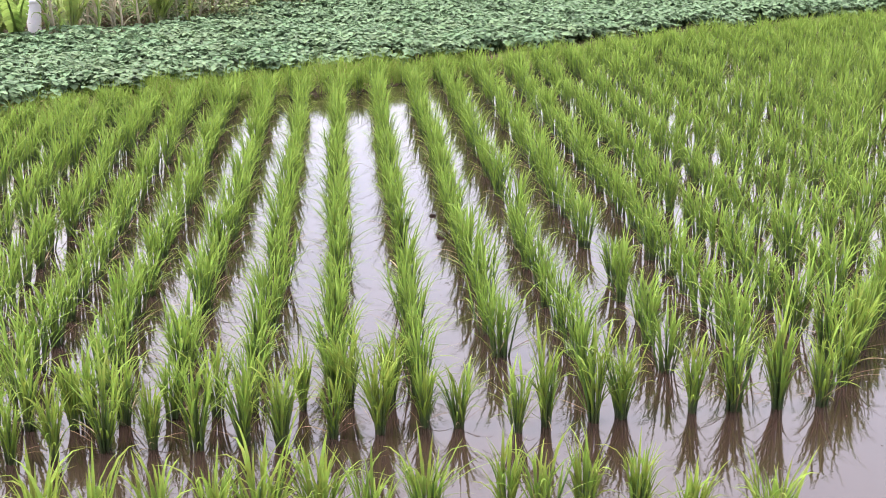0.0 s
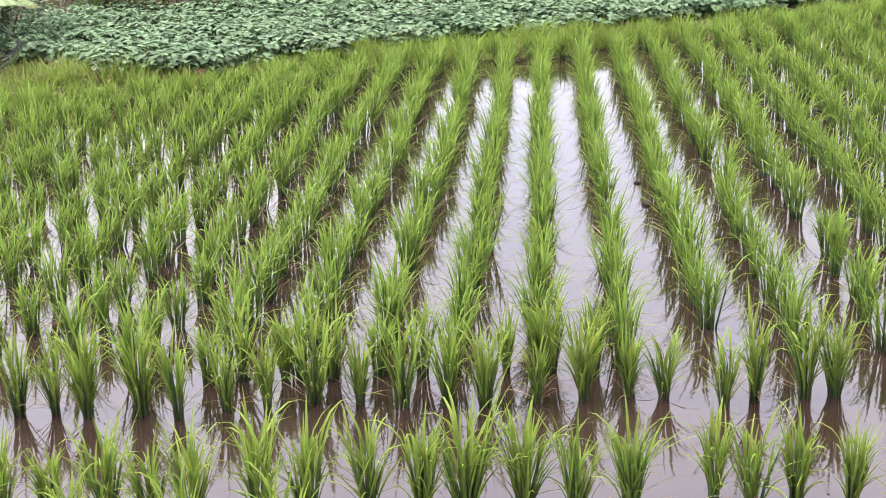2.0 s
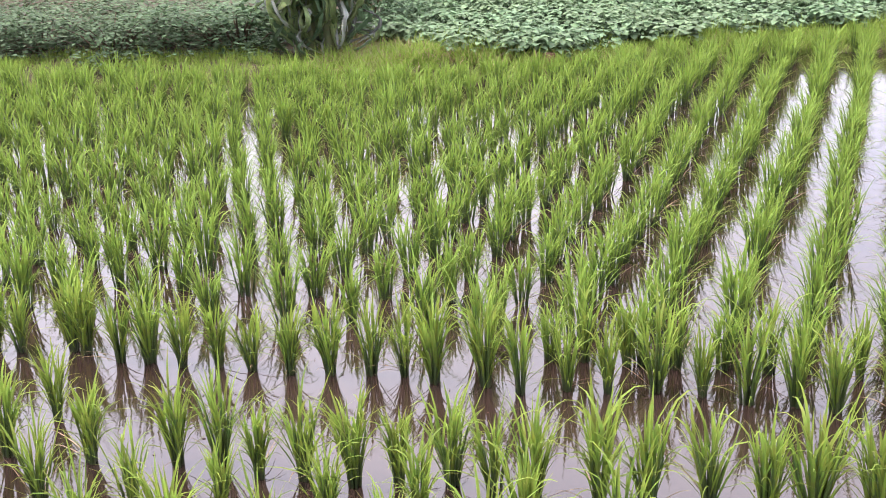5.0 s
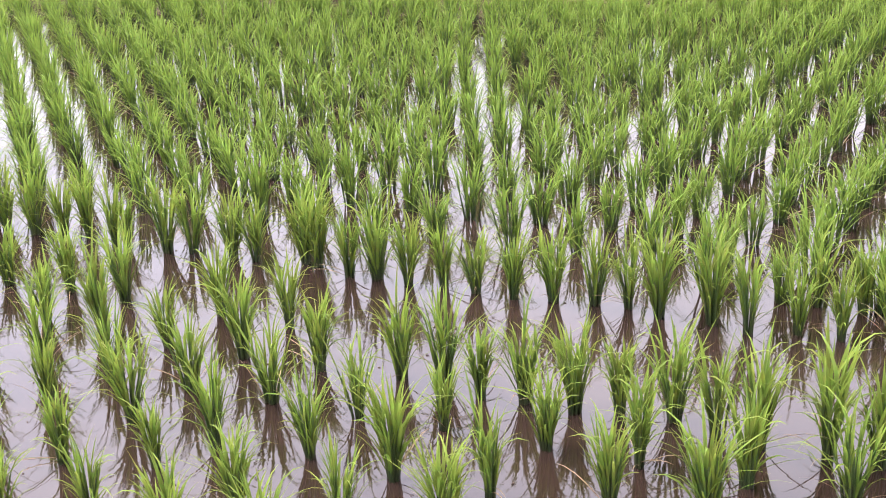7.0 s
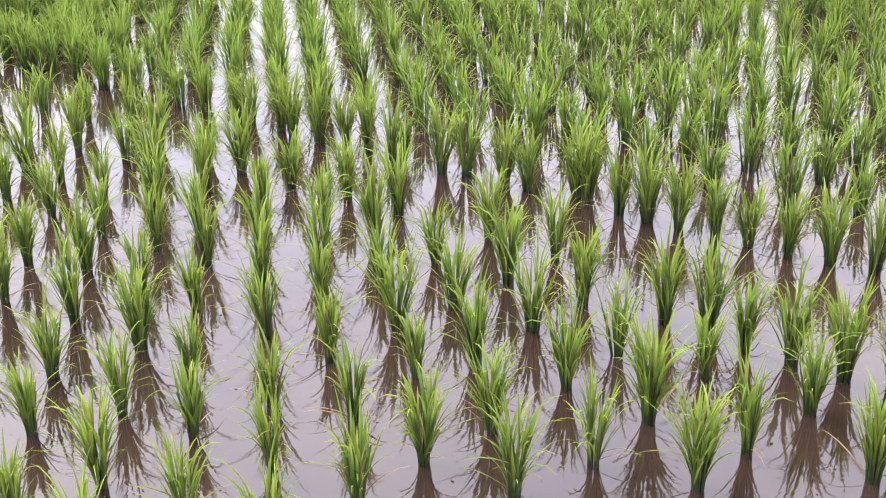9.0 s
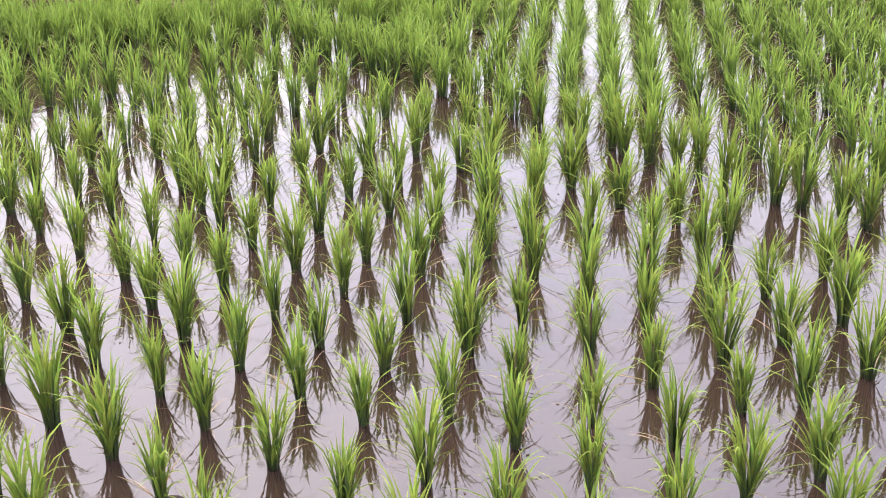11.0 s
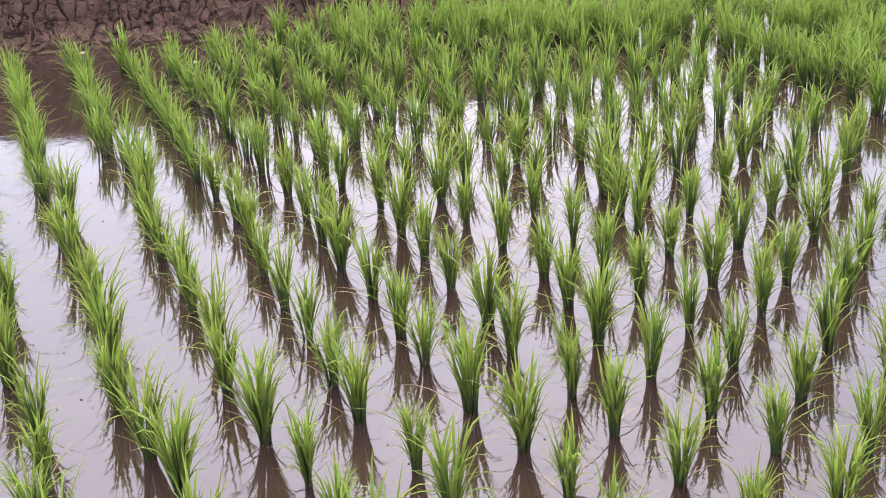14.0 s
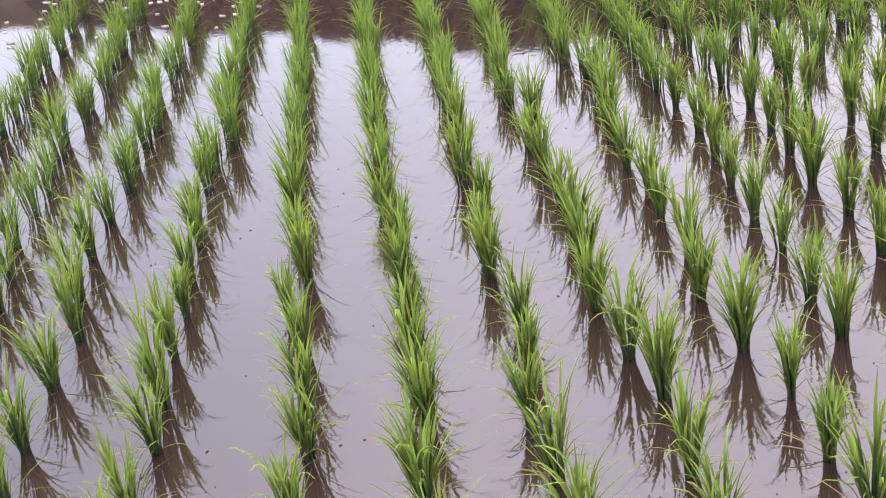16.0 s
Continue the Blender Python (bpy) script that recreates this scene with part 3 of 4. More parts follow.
def shrub_variant(seed, leaves=3200):
    rng = np.random.default_rng(300 + seed)
    stems, crown = Pile(), Pile()
    lumps = []
    for i in range(30):
        a, r = rng.uniform(0, 6.28), 0.58 * math.sqrt(rng.random())
        h = rng.uniform(0.06, 1.1)
        p = np.array([r * math.cos(a), r * math.sin(a), h])
        tube(stems, [(0.05 * math.cos(a), 0.05 * math.sin(a), -0.05), p * (0.5, 0.5, 0.6), p], [0.014, 0.009, 0.004], 1, 4)
        lumps.append((p, rng.uniform(0.14, 0.30)))
    for i in range(leaves):
        p, r = lumps[int(rng.integers(0, len(lumps)))]
        d = rng.normal(0, 1, 3)
        d /= np.linalg.norm(d)
        c = p + d * r * rng.uniform(0.55, 1.1)
        if c[2] < 0.02:
            continue
        g = d + rng.normal(0, 0.7, 3) + np.array([0, 0, -0.3])
        g /= np.linalg.norm(g)
        small_leaf(crown, c, g, np.array([0, 0, 1.0]) + rng.normal(0, 0.3, 3), rng.uniform(0.04, 0.075), rng.uniform(0.022, 0.04))
    return stems, crown


def build_hedge():
    rng = np.random.default_rng(21)
    models = [(a.mesh("stem", [SHRUB, BARK]), b.mesh("crown", [SHRUB, BARK])) for a, b in (shrub_variant(k) for k in range(4))]
    weeds = [(a.mesh("stem", [WEED, STRAW]), b.mesh("crown", [WEED, STRAW])) for a, b in (shrub_variant(9 + k, 2200) for k in range(4))]
    spots = [(-4.85, 8.35), (-5.35, 8.55), (-5.7, 8.0), (-6.4, 8.1), (-6.75, 7.5), (-7.5, 7.5), (-7.9, 7.0), (-8.8, 7.1), (-5.0, 9.2), (-6.1, 9.1), (-7.2, 8.7), (-8.4, 8.2), (-4.3, 9.5), (-9.6, 6.2), (-4.0, 10.9), (-4.6, 11.2), (-3.4, 12.4), (-2.6, 12.9), (-1.9, 13.5), (-4.2, 12.6), (-1.2, 14.1), (-3.0, 13.8), (-5.4, 12.0), (-2.1, 14.6), (-0.4, 14.2), (0.1, 14.9), (0.9, 15.2), (-2.35, 12.5), (-1.6, 12.9), (-0.9, 13.6), (1.6, 16.0)]
    for i, (x, y) in enumerate(spots):
        if y < 10.7:
            x, y = 1.15 * x + 0.5, y + 0.34 + 0.06 * (-4.85 - x)
        else:
            y += 0.95
        shrub = new("shrub")
        shrub.matrix_world = pose(x, y, float(ground_height(x, y)) - 0.03, 0, 0, rng.uniform(0, 360)) @ Matrix.Diagonal((rng.uniform(0.9, 1.2), rng.uniform(0.9, 1.2), rng.uniform(0.36, 0.5) if x > -5.2 else rng.uniform(0.28, 0.38), 1))
        tagged(shrub, "pale yellow-green leafy weed bush behind the beans" if y > 10.7 else "dense grey-green leafy shrub at the paddy edge", "shrub", "weed bushes" if y > 10.7 else "hedge shrubs")
        for name, me in zip(("stem", "crown"), (weeds if y > 10.7 else models)[i % 4]):
            new(name, me).parent = shrub


def broad_leaf(rng, length, width, lift, droop, torn=0.3, mat=0, cuts=14):
    """A banana leaf: thick midrib and two torn halves made of slats of blade."""
    pile = Pile()
    pts, p = [], np.array([0.0, 0, 0])
    for i in range(cuts + 1):
        s = i / cuts
        a = lift - droop * s ** 1.3
        pts.append(p.copy())
        p = p + length / cuts * np.array([math.cos(a), 0, math.sin(a)])
    tube(pile, pts, [0.016 * (1 - 0.85 * i / cuts) + 0.002 for i in range(cuts + 1)], mat, 4)
    for side in (-1, 1):
        for i in range(2, cuts):
            s0, s1 = i / cuts, (i + 1) / cuts
            w0 = width / 2 * math.sin(math.pi * min(1, 0.08 + 0.92 * s0)) ** 0.6
            w1 = width / 2 * math.sin(math.pi * min(1, 0.08 + 0.92 * s1)) ** 0.6 + 0.004
            sag = rng.uniform(0.15, 0.15 + torn)
            gap = rng.uniform(0, 0.25 * torn)
            a, b = pts[i], pts[i + 1] - (pts[i + 1] - pts[i]) * gap
            verts = [a, a + np.array([0, side * w0 * 0.55, -w0 * sag * 0.4]), a + np.array([0, side * w0, -w0 * sag * 1.4]),
                     b, b + np.array([0, side * w1 * 0.55, -w1 * sag * 0.4]), b + np.array([0, side * w1, -w1 * sag * 1.4])]
            pile.add(verts, [(0, 1, 4, 3), (1, 2, 5, 4)], [(0, s0), (0.5, s0), (1, s0), (0, s1), (0.5, s1), (1, s1)], mat)
    return pile


def withered_leaf(rng, length, width, out):
    """A dead leaf that hangs from its stalk: a crumpled, folded ribbon, wide in the middle and ragged below."""
    pile, parts = Pile(), 9
    verts, uvs = [], []
    turn, drift = rng.uniform(0, 6.28), np.array([0.0, 0.0])
    for i in range(parts + 1):
        s = i / parts
        turn += rng.normal(0, 0.35)
        drift = drift + rng.normal(0, 0.009, 2)
        w = width * (0.25 + 0.75 * math.sin(math.pi * min(1, 0.12 + 0.8 * s))) * rng.uniform(0.7, 1.2)
        c = np.array([out * math.sin(math.pi * min(1, 0.15 + s)) + drift[0], drift[1], 0.05 * math.sin(6 * s) * out - length * s])
        for k in range(5):
            u = k / 4 - 0.5
            fold = 0.30 * w * (1 if k % 2 else -1) * rng.uniform(0.4, 1.2)
            verts.append(c + np.array([u * w * math.cos(turn) - fold * math.sin(turn), u * w * math.sin(turn) + fold * math.cos(turn), rng.normal(0, 0.006)]))
            uvs.append((k / 4, 0.1 + 0.85 * s))
    faces = []
    for i in range(parts):
        for k in range(4):
            if i > parts - 3 and rng.random() < 0.4:
                continue
            a = 5 * i + k
            faces.append((a, a + 1, a + 6, a + 5))
    pile.add(verts, faces, uvs, 0)
    return pile


def build_banana(x, y, height, green, dead, seed, label, young=True):
    rng = np.random.default_rng(seed)
    plant = new("banana_plant")
    plant.matrix_world = pose(x, y, float(ground_height(x, y)) - 0.02, 0, 0, rng.uniform(0, 360))
    tagged(plant, label, "banana plant", "banana plants behind the paddy")
    stem, thick = Pile(), 0.035 if young else 0.045
    tube(stem, [(0, 0, 0), (0.01, 0, height * 0.4), (0, 0.01, height)], [thick, thick * 0.85, thick * 0.5], 0, 10)
    if not young:
        tube(stem, [(0.09, 0.03, 0), (0.10, 0.04, height * 0.5), (0.13, 0.05, height)], [0.04, 0.035, 0.02], 0, 8)
        tube(stem, [(-0.08, 0.05, 0), (-0.10, 0.06, height * 0.5), (-0.14, 0.08, height * 0.9)], [0.035, 0.03, 0.018], 0, 8)
    new("pseudostem", stem.mesh("pseudostem", [BANANA_STEM])).parent = plant
    for i in range(green):
        size, lift, droop = (rng.uniform(0.5, 0.8), rng.uniform(0.95, 1.5), rng.uniform(0.2, 0.9)) if young else (rng.uniform(0.4, 0.6), rng.uniform(0.5, 1.1), rng.uniform(1.0, 2.0))
        leaf = broad_leaf(rng, size, rng.uniform(0.10, 0.16) if young else 0.2, lift, droop)
        ob = new("leaf", leaf.mesh("leaf", [BANANA if young else SHADED_BANANA]))
        ob.parent = plant
        ob.matrix_local = pose(0, 0, height * (rng.uniform(0.35, 0.9) if young else rng.uniform(0.8, 1.0)), 0, 0, i * 137.5 + rng.uniform(-20, 20))
    for i in range(dead):
        pale = i % 3 == 1
        length = height * rng.uniform(0.3, 0.85)
        leaf = withered_leaf(rng, length, rng.uniform(0.018, 0.058), rng.uniform(0.0, 0.12) if i % 2 else rng.uniform(0.12, 0.34))
        ob = new("dead_leaf", leaf.mesh("dead_leaf", [DEAD if pale else SHADED_BANANA if i % 3 else SHRUB]))
        ob.parent = plant
        ob.matrix_local = pose(0, 0, min(length + rng.uniform(0.0, 0.5) * height, height * 1.1), 0, 0, i * 137.5 + rng.uniform(-25, 25)) @ Matrix.Translation((rng.uniform(0.03, 0.13), 0, 0))
        tagged(ob, "withered pale grey hanging banana leaf" if pale else "dark crumpled hanging banana leaf")


def build_maize(x, y, height, seed, dry):
    rng = np.random.default_rng(seed)
    plant = new("maize_plant")
    plant.matrix_world = pose(x, y, float(ground_height(x, y)) - 0.02, rng.uniform(-6, 6), rng.uniform(-6, 6), rng.uniform(0, 360))
    tagged(plant, "half-dry maize stalk with hanging yellowed leaves" if dry else "green maize stalk with long arching leaves", "maize", "maize stalks behind the beans")
    stalk = Pile()
    tube(stalk, [(0, 0, 0), (0.01, 0.01, height * 0.5), (0, 0, height)], [0.013, 0.011, 0.005], 0, 6)
    new("stalk", stalk.mesh("stalk", [DRY_STALK if dry else BANANA])).parent = plant
    for i in range(7):
        pile = Pile()
        blade(pile, (0, 0, 0), 0, rng.uniform(0.9, 1.4), rng.uniform(0.2, 0.36), rng.uniform(0.022, 0.036), rng.uniform(1.2, 3.0), rng, 0, 8)
        ob = new("leaf", pile.mesh("leaf", [DRY_STALK if dry and rng.random() < 0.8 else BANANA]))
        ob.parent = plant
        ob.matrix_local = pose(0, 0, height * (0.15 + 0.12 * i), 0, 0, i * 180 + rng.uniform(-30, 30))


# Shaded copy of the banana leaf: lower light put into a darker, greyer colour.
SHADED_BANANA = leaf_material("shaded_banana_leaf", (0.100, 0.140, 0.060), (0.180, 0.235, 0.100), (0.16, 0.17, 0.07), 0.4, rough=0.6, through_light=0.3, spec=0.15)
DRY_STALK = leaf_material("dry_stalk", (0.20, 0.18, 0.13), (0.31, 0.28, 0.20), (0.30, 0.27, 0.19), 0.35, through_light=0.3)
BARK = soil_material("bark", (0.05, 0.035, 0.025), (0.12, 0.085, 0.06), 8.0)
BANANA_STEM = soil_material("banana_stem", (0.055, 0.065, 0.03), (0.12, 0.13, 0.06), 5.0, 0.2, 0.6)
DEAD = leaf_material("withered_leaf", (0.10, 0.112, 0.10), (0.19, 0.205, 0.18), (0.22, 0.22, 0.17), 0.6, rough=0.8, through_light=0.2, spec=0.08)
build_hedge()
build_banana(-4.48, 8.6, 0.6, 7, 56, 31, "small banana plant with withered hanging grey leaves", False)
build_banana(-4.25, 8.7, 0.57, 6, 52, 37, "small banana plant with withered hanging grey leaves", False)
build_banana(-4.5, 9.75, 0.45, 5, 3, 32, "young banana plant with torn green leaves", False)
build_banana(-3.14, 11.9, 0.3, 7, 0, 33, "young banana plant with bright green upright leaves")
build_banana(-3.36, 12.1, 0.3, 6, 0, 38, "young banana plant with bright green upright leaves")
build_banana(-4.36, 11.45, 0.3, 6, 0, 39, "young banana plant with torn green leaves")
build_banana(-2.0, 12.95, 0.32, 6, 0, 34, "young banana plant with torn green leaves")
build_banana(-2.72, 12.3, 0.28, 6, 0, 36, "young banana plant with bright green upright leaves")
build_banana(-1.1, 14.1, 0.34, 6, 1, 35, "young banana plant with torn green leaves")
maize_rng = np.random.default_rng(41)
for i in range(98):
    mx = -4.7 + 0.049 * i
    if -3.3 < mx < -2.95:
        continue
    build_maize(mx, float(np.interp(mx, [-4.7, -3.6, -3, -2.35, -1.9, -1.15, -0.2], [11.35, 11.8, 11.95, 12.4, 13.0, 14.1, 15.3])) + maize_rng.uniform(0, 0.7), maize_rng.uniform(0.5, 0.85), 400 + i, i % 3 != 0)


def build_tub(x, y):
    """A small pale tapered tub with a rolled rim, turned over a flat lid."""
    tub = new("white_tub")
    z = float(ground_height(x, y))
    tub.matrix_world = pose(x, y, z - 0.01, 0, 0, 20) @ Matrix.Diagonal((0.55, 0.55, 0.78, 1))
    tagged(tub, "small pale white plastic tub standing behind the beans", "tub")
    for name, rings in (("body", [(0.0, 0.10), (0.02, 0.115), (0.30, 0.14), (0.44, 0.145)]), ("lid", [(0.442, 0.152), (0.452, 0.16), (0.478, 0.16), (0.49, 0.145), (0.50, 0.05)])):
        verts, n = [], 20
        for h, r in rings:
            for k in range(n):
                a = 2 * math.pi * k / n
                verts.append((r * math.cos(a), r * math.sin(a), h))
        faces = [(g * n + k, g * n + (k + 1) % n, (g + 1) * n + (k + 1) % n, (g + 1) * n + k) for g in range(len(rings) - 1) for k in range(n)]
        faces += [tuple(range(n))[::-1], tuple(range(n * (len(rings) - 1), n * len(rings)))]
        new(name, mesh_from(name, verts, faces, [TUB])).parent = tub


TUB = soil_material("chalky_plastic", (0.62, 0.61, 0.65), (0.75, 0.74, 0.77), 5.0, 0.1, 0.6)
build_tub(-3.28, 13.05)


# ---- grass and litter on the far bund ----
def build_grass():
    rng = np.random.default_rng(51)
    tufts = []
    for k in range(4):
        pile = Pile()
        for i in range(14):
            blade(pile, rng.normal(0, 0.02, 3) * (1, 1, 0), rng.uniform(0, 6.28), rng.uniform(0.9, 1.5), rng.uniform(0.08, 0.2), 0.005, rng.uniform(0.1, 1.0), rng, 1 if rng.random() < 0.25 else 0, 4)
        tufts.append([pile])
    for k in range(2):
        pile = Pile()
        for i in range(12):
            blade(pile, rng.normal(0, 0.03, 3) * (1, 1, 0), rng.uniform(0, 6.28), rng.uniform(0.2, 1.3), rng.uniform(0.06, 0.16), 0.006, rng.uniform(0.1, 1.2), rng, 0 if rng.random() < 0.3 else 1, 4)
        tufts.append([pile])
    placed = []
    for i in range(3600):
        x = rng.uniform(-8.6, -2.0) if i < 2000 else rng.uniform(-2.0, 7.0) if i < 2600 else rng.uniform(-3.6, 1.0)
        y = float(far_edge(x)) + rng.uniform(0.0, (0.5 if -4.35 < x < -3.2 else 0.9) if i < 2000 else 0.3 if i < 2600 else 0.5)
        placed.append((int(rng.integers(0, 4)), x, y, float(ground_height(x, y)) - 0.005, rng.uniform(0, 6.28), rng.uniform(0.35, 0.75) if x < -1.6 else rng.uniform(0.5, 1.1)))
    for i in range(1050):
        x = rng.uniform(-4.2, -2.9) if i < 540 else rng.uniform(-2.9, -2.2)
        y = float(far_edge(x)) + rng.uniform(0.3, 0.85)
        if i >= 620:
            x = rng.uniform(-4.4, -3.35)
            y = float(far_edge(x)) + rng.uniform(0.7, 1.75)
        placed.append((int(rng.integers(4, 6) if i % 3 or i >= 620 else rng.integers(0, 4)), x, y, float(ground_height(x, y)) - 0.005, rng.uniform(0, 6.28), rng.uniform(0.6, 1.3)))
    tagged(joined("grass", [RICE, STRAW], tufts, placed), "short green and straw-coloured grass on the bund", "grass", kind="stuff")


build_grass()


# ---- cracked mud bank ----
def clip_cell(poly, point, normal):
    out = []
    for a, b in zip(poly, poly[1:] + poly[:1]):
        da, db = (a - point) @ normal, (b - point) @ normal
        if da <= 0:
            out.append(a)
        if da * db < 0:
            out.append(a + (b - a) * da / (da - db))
    return out


def build_bank():
    rng = np.random.default_rng(61)
    ys, us = np.linspace(-5.0, 5.0, 160), np.linspace(-0.1, 1.9, 30)
    verts, faces = [], []
    for y in ys:
        for u in us:
            x = float(left_edge(y)) - u
            verts.append((x, y, float(ground_height(x, y)) + 0.012 * min(1, max(-1, 10 * u - 1))))
    w = len(us)
    for i in range(len(ys) - 1):
        for j in range(w - 1):
            faces.append((i * w + j, (i + 1) * w + j, (i + 1) * w + j + 1, i * w + j + 1))
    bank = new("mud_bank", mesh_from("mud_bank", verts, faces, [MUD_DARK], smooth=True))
    tagged(bank, "low bank of drying cracked brown mud", "mud bank", kind="structure")
    step = 0.056
    seeds = {}
    for i in range(-72, 62):
        for j in range(-1, 23):
            if rng.random() < (0.55 + 0.4 * math.sin(0.31 * i + 1.3 * math.sin(0.4 * j)) ** 2):
                seeds[i, j] = np.array([i + rng.uniform(-0.62, 0.62), j + rng.uniform(-0.62, 0.62)]) * step
    cells = [(i, j) for i in range(-70, 60) for j in range(0, 21)]
    cells = [c for c in cells if c in seeds]
    cells.sort(key=lambda c: c[1] + abs(c[0] + 5) * 0.2)
    joined_v, joined_f = [], []
    for rank, (i, j) in enumerate(cells):
        c = seeds[i, j]
        poly = [c + np.array(d) * step * 1.75 for d in ((-1, -1), (1, -1), (1, 1), (-1, 1))]
        for di in range(-3, 4):
            for dj in range(-3, 4):
                o = seeds.get((i + di, j + dj))
                if o is not None and (di or dj) and len(poly) > 2:
                    n = (o - c) / np.linalg.norm(o - c)
                    q = (o + c) / 2
                    wide = 0.0003 + 0.0085 * max(0, math.sin(31 * q[0] + 3 * math.sin(17 * q[1])) * math.sin(26 * q[1] + 2.3 * math.sin(21 * q[0]))) ** 0.8
                    poly = clip_cell(poly, q - n * wide, n)
        if len(poly) < 3:
            continue
        ring = []
        for a, b in zip(poly, poly[1:] + poly[:1]):
            wob = 0.055 * np.linalg.norm(b - a)
            ring += [a, a + (b - a) * 0.33 + rng.normal(0, wob, 2), a + (b - a) * 0.67 + rng.normal(0, wob, 2)]
        lift, tip = rng.uniform(0.012, 0.034), rng.normal(0, 0.16, 2)
        verts = []
        for shrink, h in ((1.0, -0.012), (0.985, 0.72 * lift), (0.86, lift)):
            for q in ring:
                q = c + (q - c) * shrink
                y, u = q[0], q[1]
                x = float(left_edge(y)) - u
                verts.append((x, y, float(ground_height(x, y)) + h + ((q - c) @ tip if h > 0 else 0) + (rng.normal(0, 0.0035) if h > 0 else 0)))
        n = len(ring)
        faces = [(r * n + k, r * n + (k + 1) % n, (r + 1) * n + (k + 1) % n, (r + 1) * n + k) for r in (0, 1) for k in range(n)]
        verts.append(tuple(np.mean(verts[2 * n:3 * n], axis=0) + (0, 0, rng.uniform(-0.005, 0.006))))
        faces += [(2 * n + k, 2 * n + (k + 1) % n, 3 * n) for k in range(n)]
        if rank < 290:
            new("clod", mesh_from("clod", verts, faces, [MUD])).parent = bank
        else:
            base = len(joined_v)
            joined_v += verts
            joined_f += [tuple(k + base for k in f) for f in faces]
    for i in range(2600):
        y, u = rng.uniform(-3.2, 2.6), abs(rng.normal(0, 0.42))
        x, r = float(left_edge(y)) - u, rng.uniform(0.004, 0.016)
        z = float(ground_height(x, y)) + 0.018 + 0.3 * r
        base, m = len(joined_v), 6
        for level, f in ((-0.7, 0.8), (0.1, 1.0), (0.7, 0.55)):
            for k in range(m):
                a = 6.283 * k / m
                joined_v.append((x + r * f * math.cos(a) * rng.uniform(0.7, 1.3), y + r * f * math.sin(a) * rng.uniform(0.7, 1.3), z + r * level * rng.uniform(0.6, 1.2)))
        joined_f += [(base + g * m + k, base + g * m + (k + 1) % m, base + (g + 1) * m + (k + 1) % m, base + (g + 1) * m + k) for g in (0, 1) for k in range(m)]
        joined_f.append(tuple(base + 2 * m + k for k in range(m)))
    crust = new("mud_crust", mesh_from("mud_crust", joined_v, joined_f, [MUD]))
    crust.parent = bank
    tagged(crust, kind="stuff")


# Near-black sheet under the clods: the darkness of the cracks is put into its colour.
MUD_DARK = soil_material("crack_dark_mud", (0.006, 0.0034, 0.0028), (0.018, 0.0098, 0.0078), 6.0, 0.6)
build_bank()


# ---- pale scraps floating by the bank ----
def build_scraps():
    rng = np.random.default_rng(71)
    for i in range(64):
        y = rng.uniform(-4.6, -2.5) if i < 60 else rng.uniform(-2.2, 0.5)
        x = float(left_edge(y)) + 0.12 + abs(rng.normal(0, 0.75))
        length, width = rng.uniform(0.025, 0.085), rng.uniform(0.012, 0.032)
        if i == 0:
            x, y, length, width = float(left_edge(-3.1)) + 0.1, -3.1, 0.15, 0.07
        n, verts = 9, []
        rough = [rng.uniform(0.7, 1.15) for k in range(n)]
        for z, f in ((-0.003, 1.0), (0.003, 1.0), (0.006, 0.75)):
            for k in range(n):
                a = 2 * math.pi * k / n
                verts.append((length / 2 * math.cos(a) * rough[k] * f, width / 2 * math.sin(a) * rough[k] * f, z + 0.004 * math.cos(2 * a) * (z > 0)))
        faces = [(r * n + k, r * n + (k + 1) % n, (r + 1) * n + (k + 1) % n, (r + 1) * n + k) for r in (0, 1) for k in range(n)] + [tuple(range(2 * n, 3 * n))]
        s = new("dry_leaf_scrap", mesh_from("dry_leaf_scrap", verts, faces, [PALE]))
        s.matrix_world = pose(x, y, 0.001, 0, 0, rng.normal(90, 35))
        tagged(s, "pale dry leaf scrap floating on muddy water", "leaf scrap", "floating scraps by the bank")


PALE = soil_material("pale_scrap", (0.28, 0.26, 0.22), (0.46, 0.43, 0.38), 14.0, 0.2, 0.7)
build_scraps()


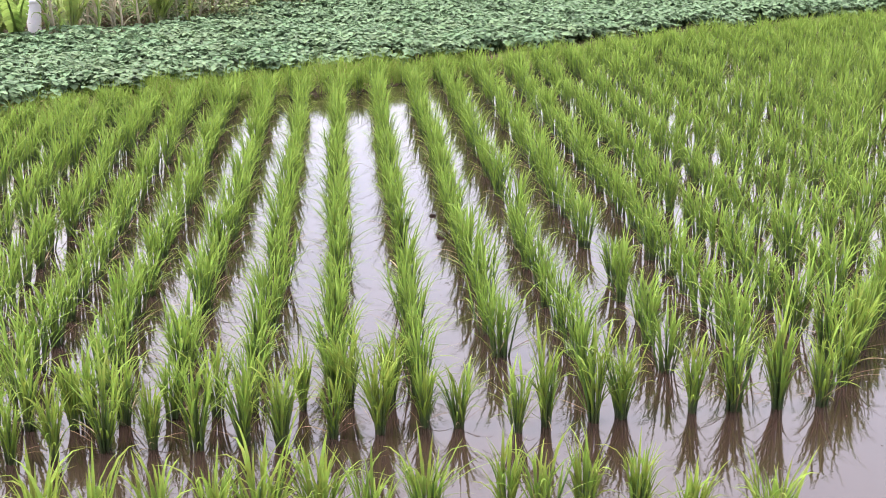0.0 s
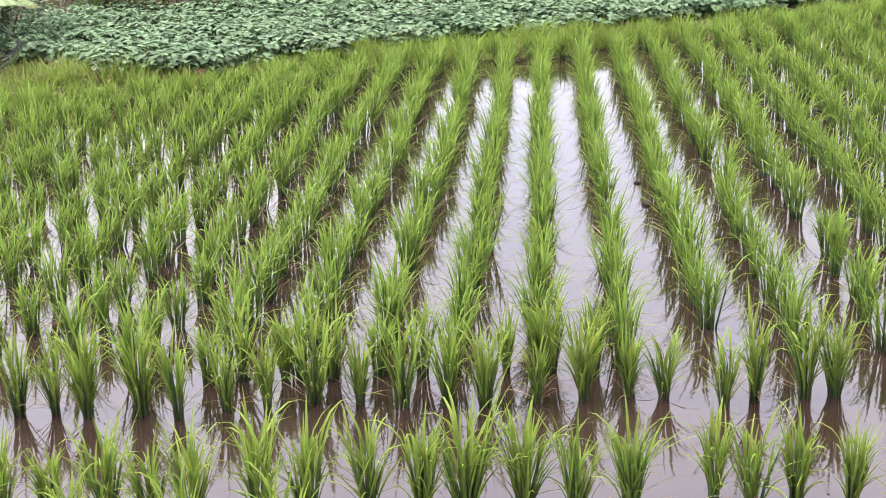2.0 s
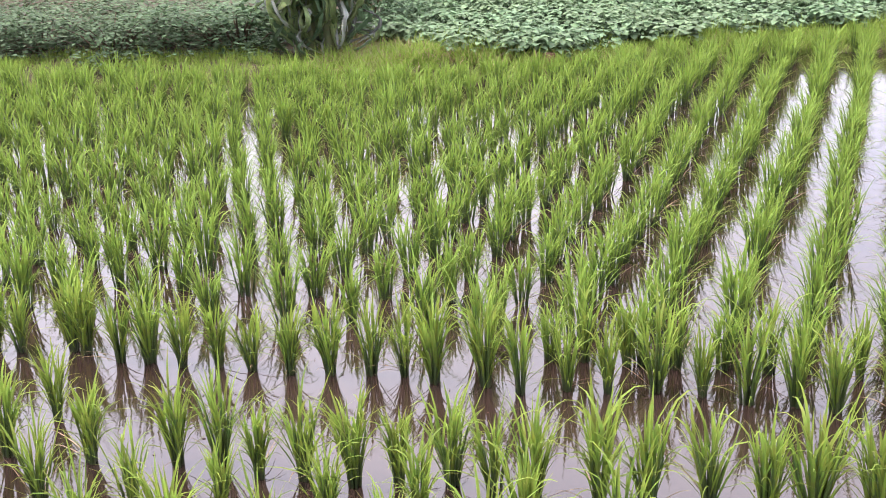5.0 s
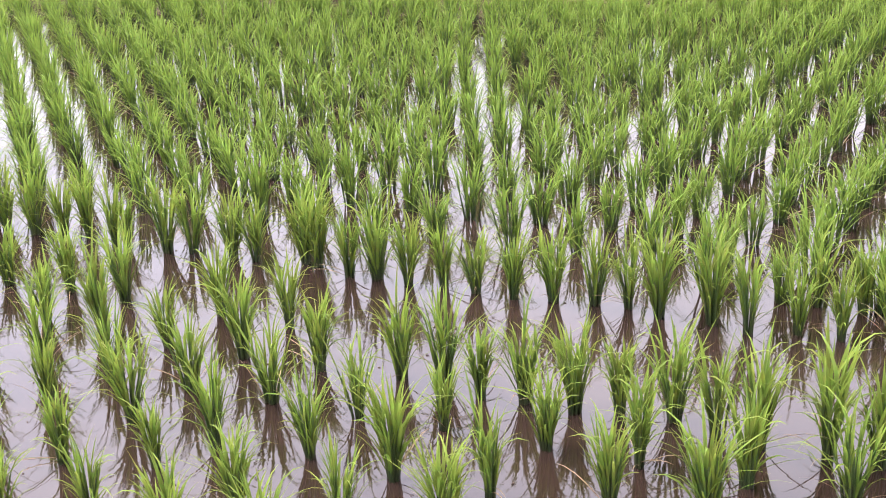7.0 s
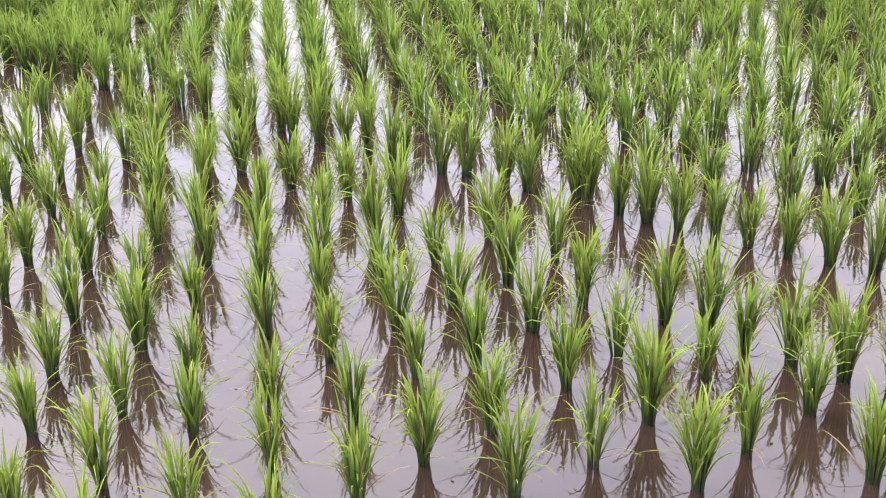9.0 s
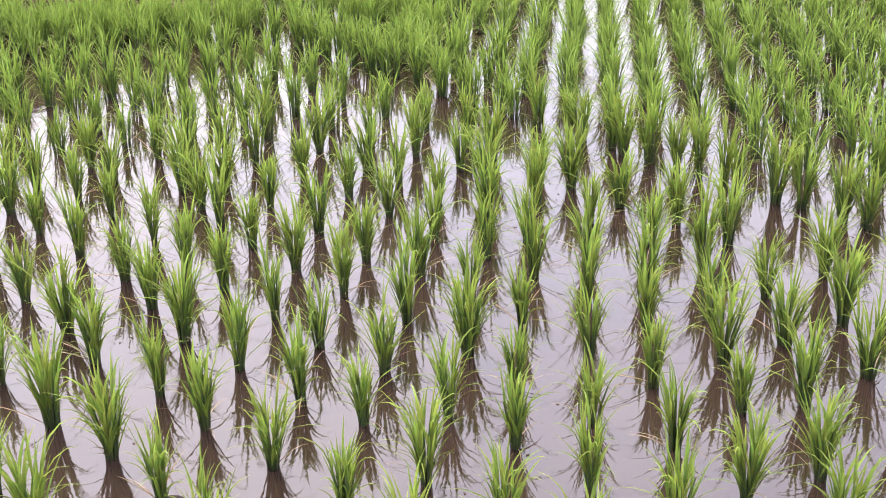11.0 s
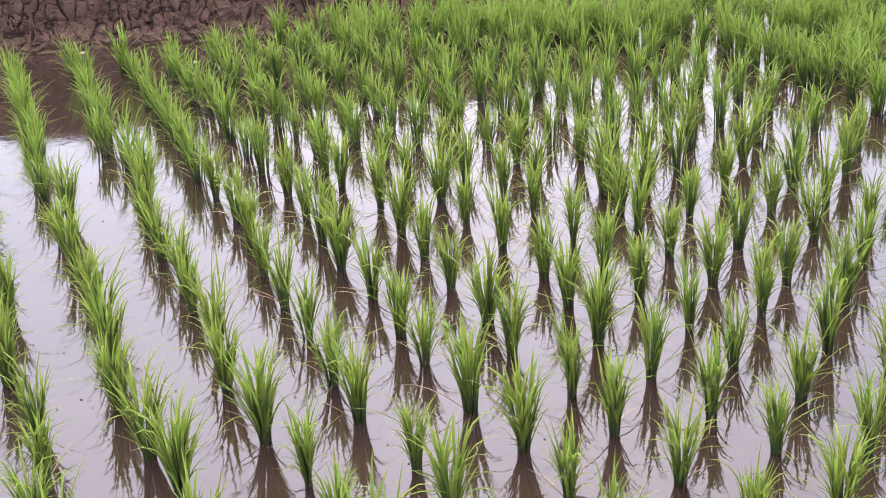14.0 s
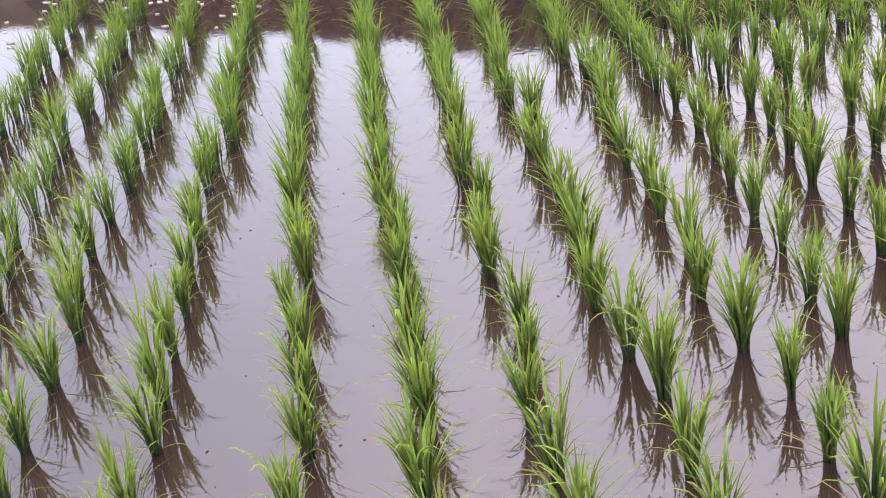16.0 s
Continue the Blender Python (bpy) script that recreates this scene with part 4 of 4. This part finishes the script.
# ---- clods of mud in the water and a broken brick on the far bund ----
def build_lump(name, x, y, z, size, height, seed, mat, label, category, square=0.0):
    """A rough low lump: rings of uneven radius, flattened towards a block where square is above 0."""
    rng = np.random.default_rng(seed)
    n, levels = 14, ((-0.15, 1.0), (0.25, 1.0), (0.6, 0.9), (0.88, 0.66), (1.0, 0.3))
    verts = []
    for h, f in levels:
        f = f + (min(1.0, f + 0.3) - f) * square
        for i in range(n):
            a = 2 * math.pi * i / n
            box = 1 / max(abs(math.cos(a)), abs(math.sin(a)))
            r = size * f * (1 + (box - 1) * square) * (rng.uniform(0.75, 1.2) if square == 0 else rng.uniform(0.93, 1.06))
            verts.append((r * math.cos(a), 0.7 * r * math.sin(a), height * (h + rng.uniform(-0.05, 0.05))))
    verts.append((0, 0, height))
    faces = [(r * n + i, r * n + (i + 1) % n, (r + 1) * n + (i + 1) % n, (r + 1) * n + i) for r in range(len(levels) - 1) for i in range(n)]
    top = (len(levels) - 1) * n
    faces += [(top + i, top + (i + 1) % n, top + n) for i in range(n)]
    lump = new(name, mesh_from(name, verts, faces, [mat], smooth=square == 0))
    lump.matrix_world = pose(x, y, z, 0, 0, rng.uniform(0, 360))
    tagged(lump, label, category)


BRICK = soil_material("fired_clay", (0.12, 0.066, 0.042), (0.21, 0.118, 0.076), 18.0, 0.6)
WET_MUD = soil_material("wet_mud", (0.012, 0.0075, 0.0058), (0.028, 0.017, 0.012), 20.0, 0.6, 0.5)
build_lump("mud_clod", -2.585, 0.672, 0.0, 0.055, 0.012, 91, WET_MUD, "low dark mud clod breaking the water beside a rice plant", "mud clod")
build_lump("mud_clod", 0.445, 5.88, 0.0, 0.034, 0.02, 92, WET_MUD, "small dark mud clod lying in the water lane", "mud clod")
build_lump("mud_clod", 0.42, 6.25, 0.0, 0.018, 0.012, 93, WET_MUD, "tiny dark mud clod in the water lane", "mud clod")
build_lump("broken_brick", -2.55, 8.74, float(ground_height(-2.55, 8.74)) + 0.004, 0.05, 0.065, 94, BRICK, "broken orange clay brick standing on the far bund", "brick", 0.8)


# ---- specks of plant litter on the water ----
def build_litter():
    rng = np.random.default_rng(81)
    flakes = []
    for k in range(5):
        pile = Pile()
        n = 6
        verts = [(0.5 * math.cos(6.283 * i / n) * rng.uniform(0.6, 1.1), 0.22 * math.sin(6.283 * i / n) * rng.uniform(0.6, 1.1), z) for z in (-0.1, 0.12) for i in range(n)]
        faces = [tuple(range(n, 2 * n))] + [(i, (i + 1) % n, n + (i + 1) % n, n + i) for i in range(n)]
        pile.add(verts, faces, [(0.5, 0.2)] * (2 * n), 0)
        flakes.append([pile])
    placed = []
    while len(placed) < 2200:
        x, y = rng.uniform(-7.3, 2.0), rng.uniform(-2.5, 8.0)
        if near_bank(x, y) < -0.3 and y < far_edge(x) - 0.2 and x > left_edge(y) + 0.1:
            placed.append((int(rng.integers(0, 5)), x, y, 0.0012, rng.uniform(0, 6.28), rng.uniform(0.003, 0.012)))
    tagged(joined("plant_litter", [BARK], flakes, placed), "tiny dark plant scraps floating on the water", "litter", kind="stuff")


build_litter()
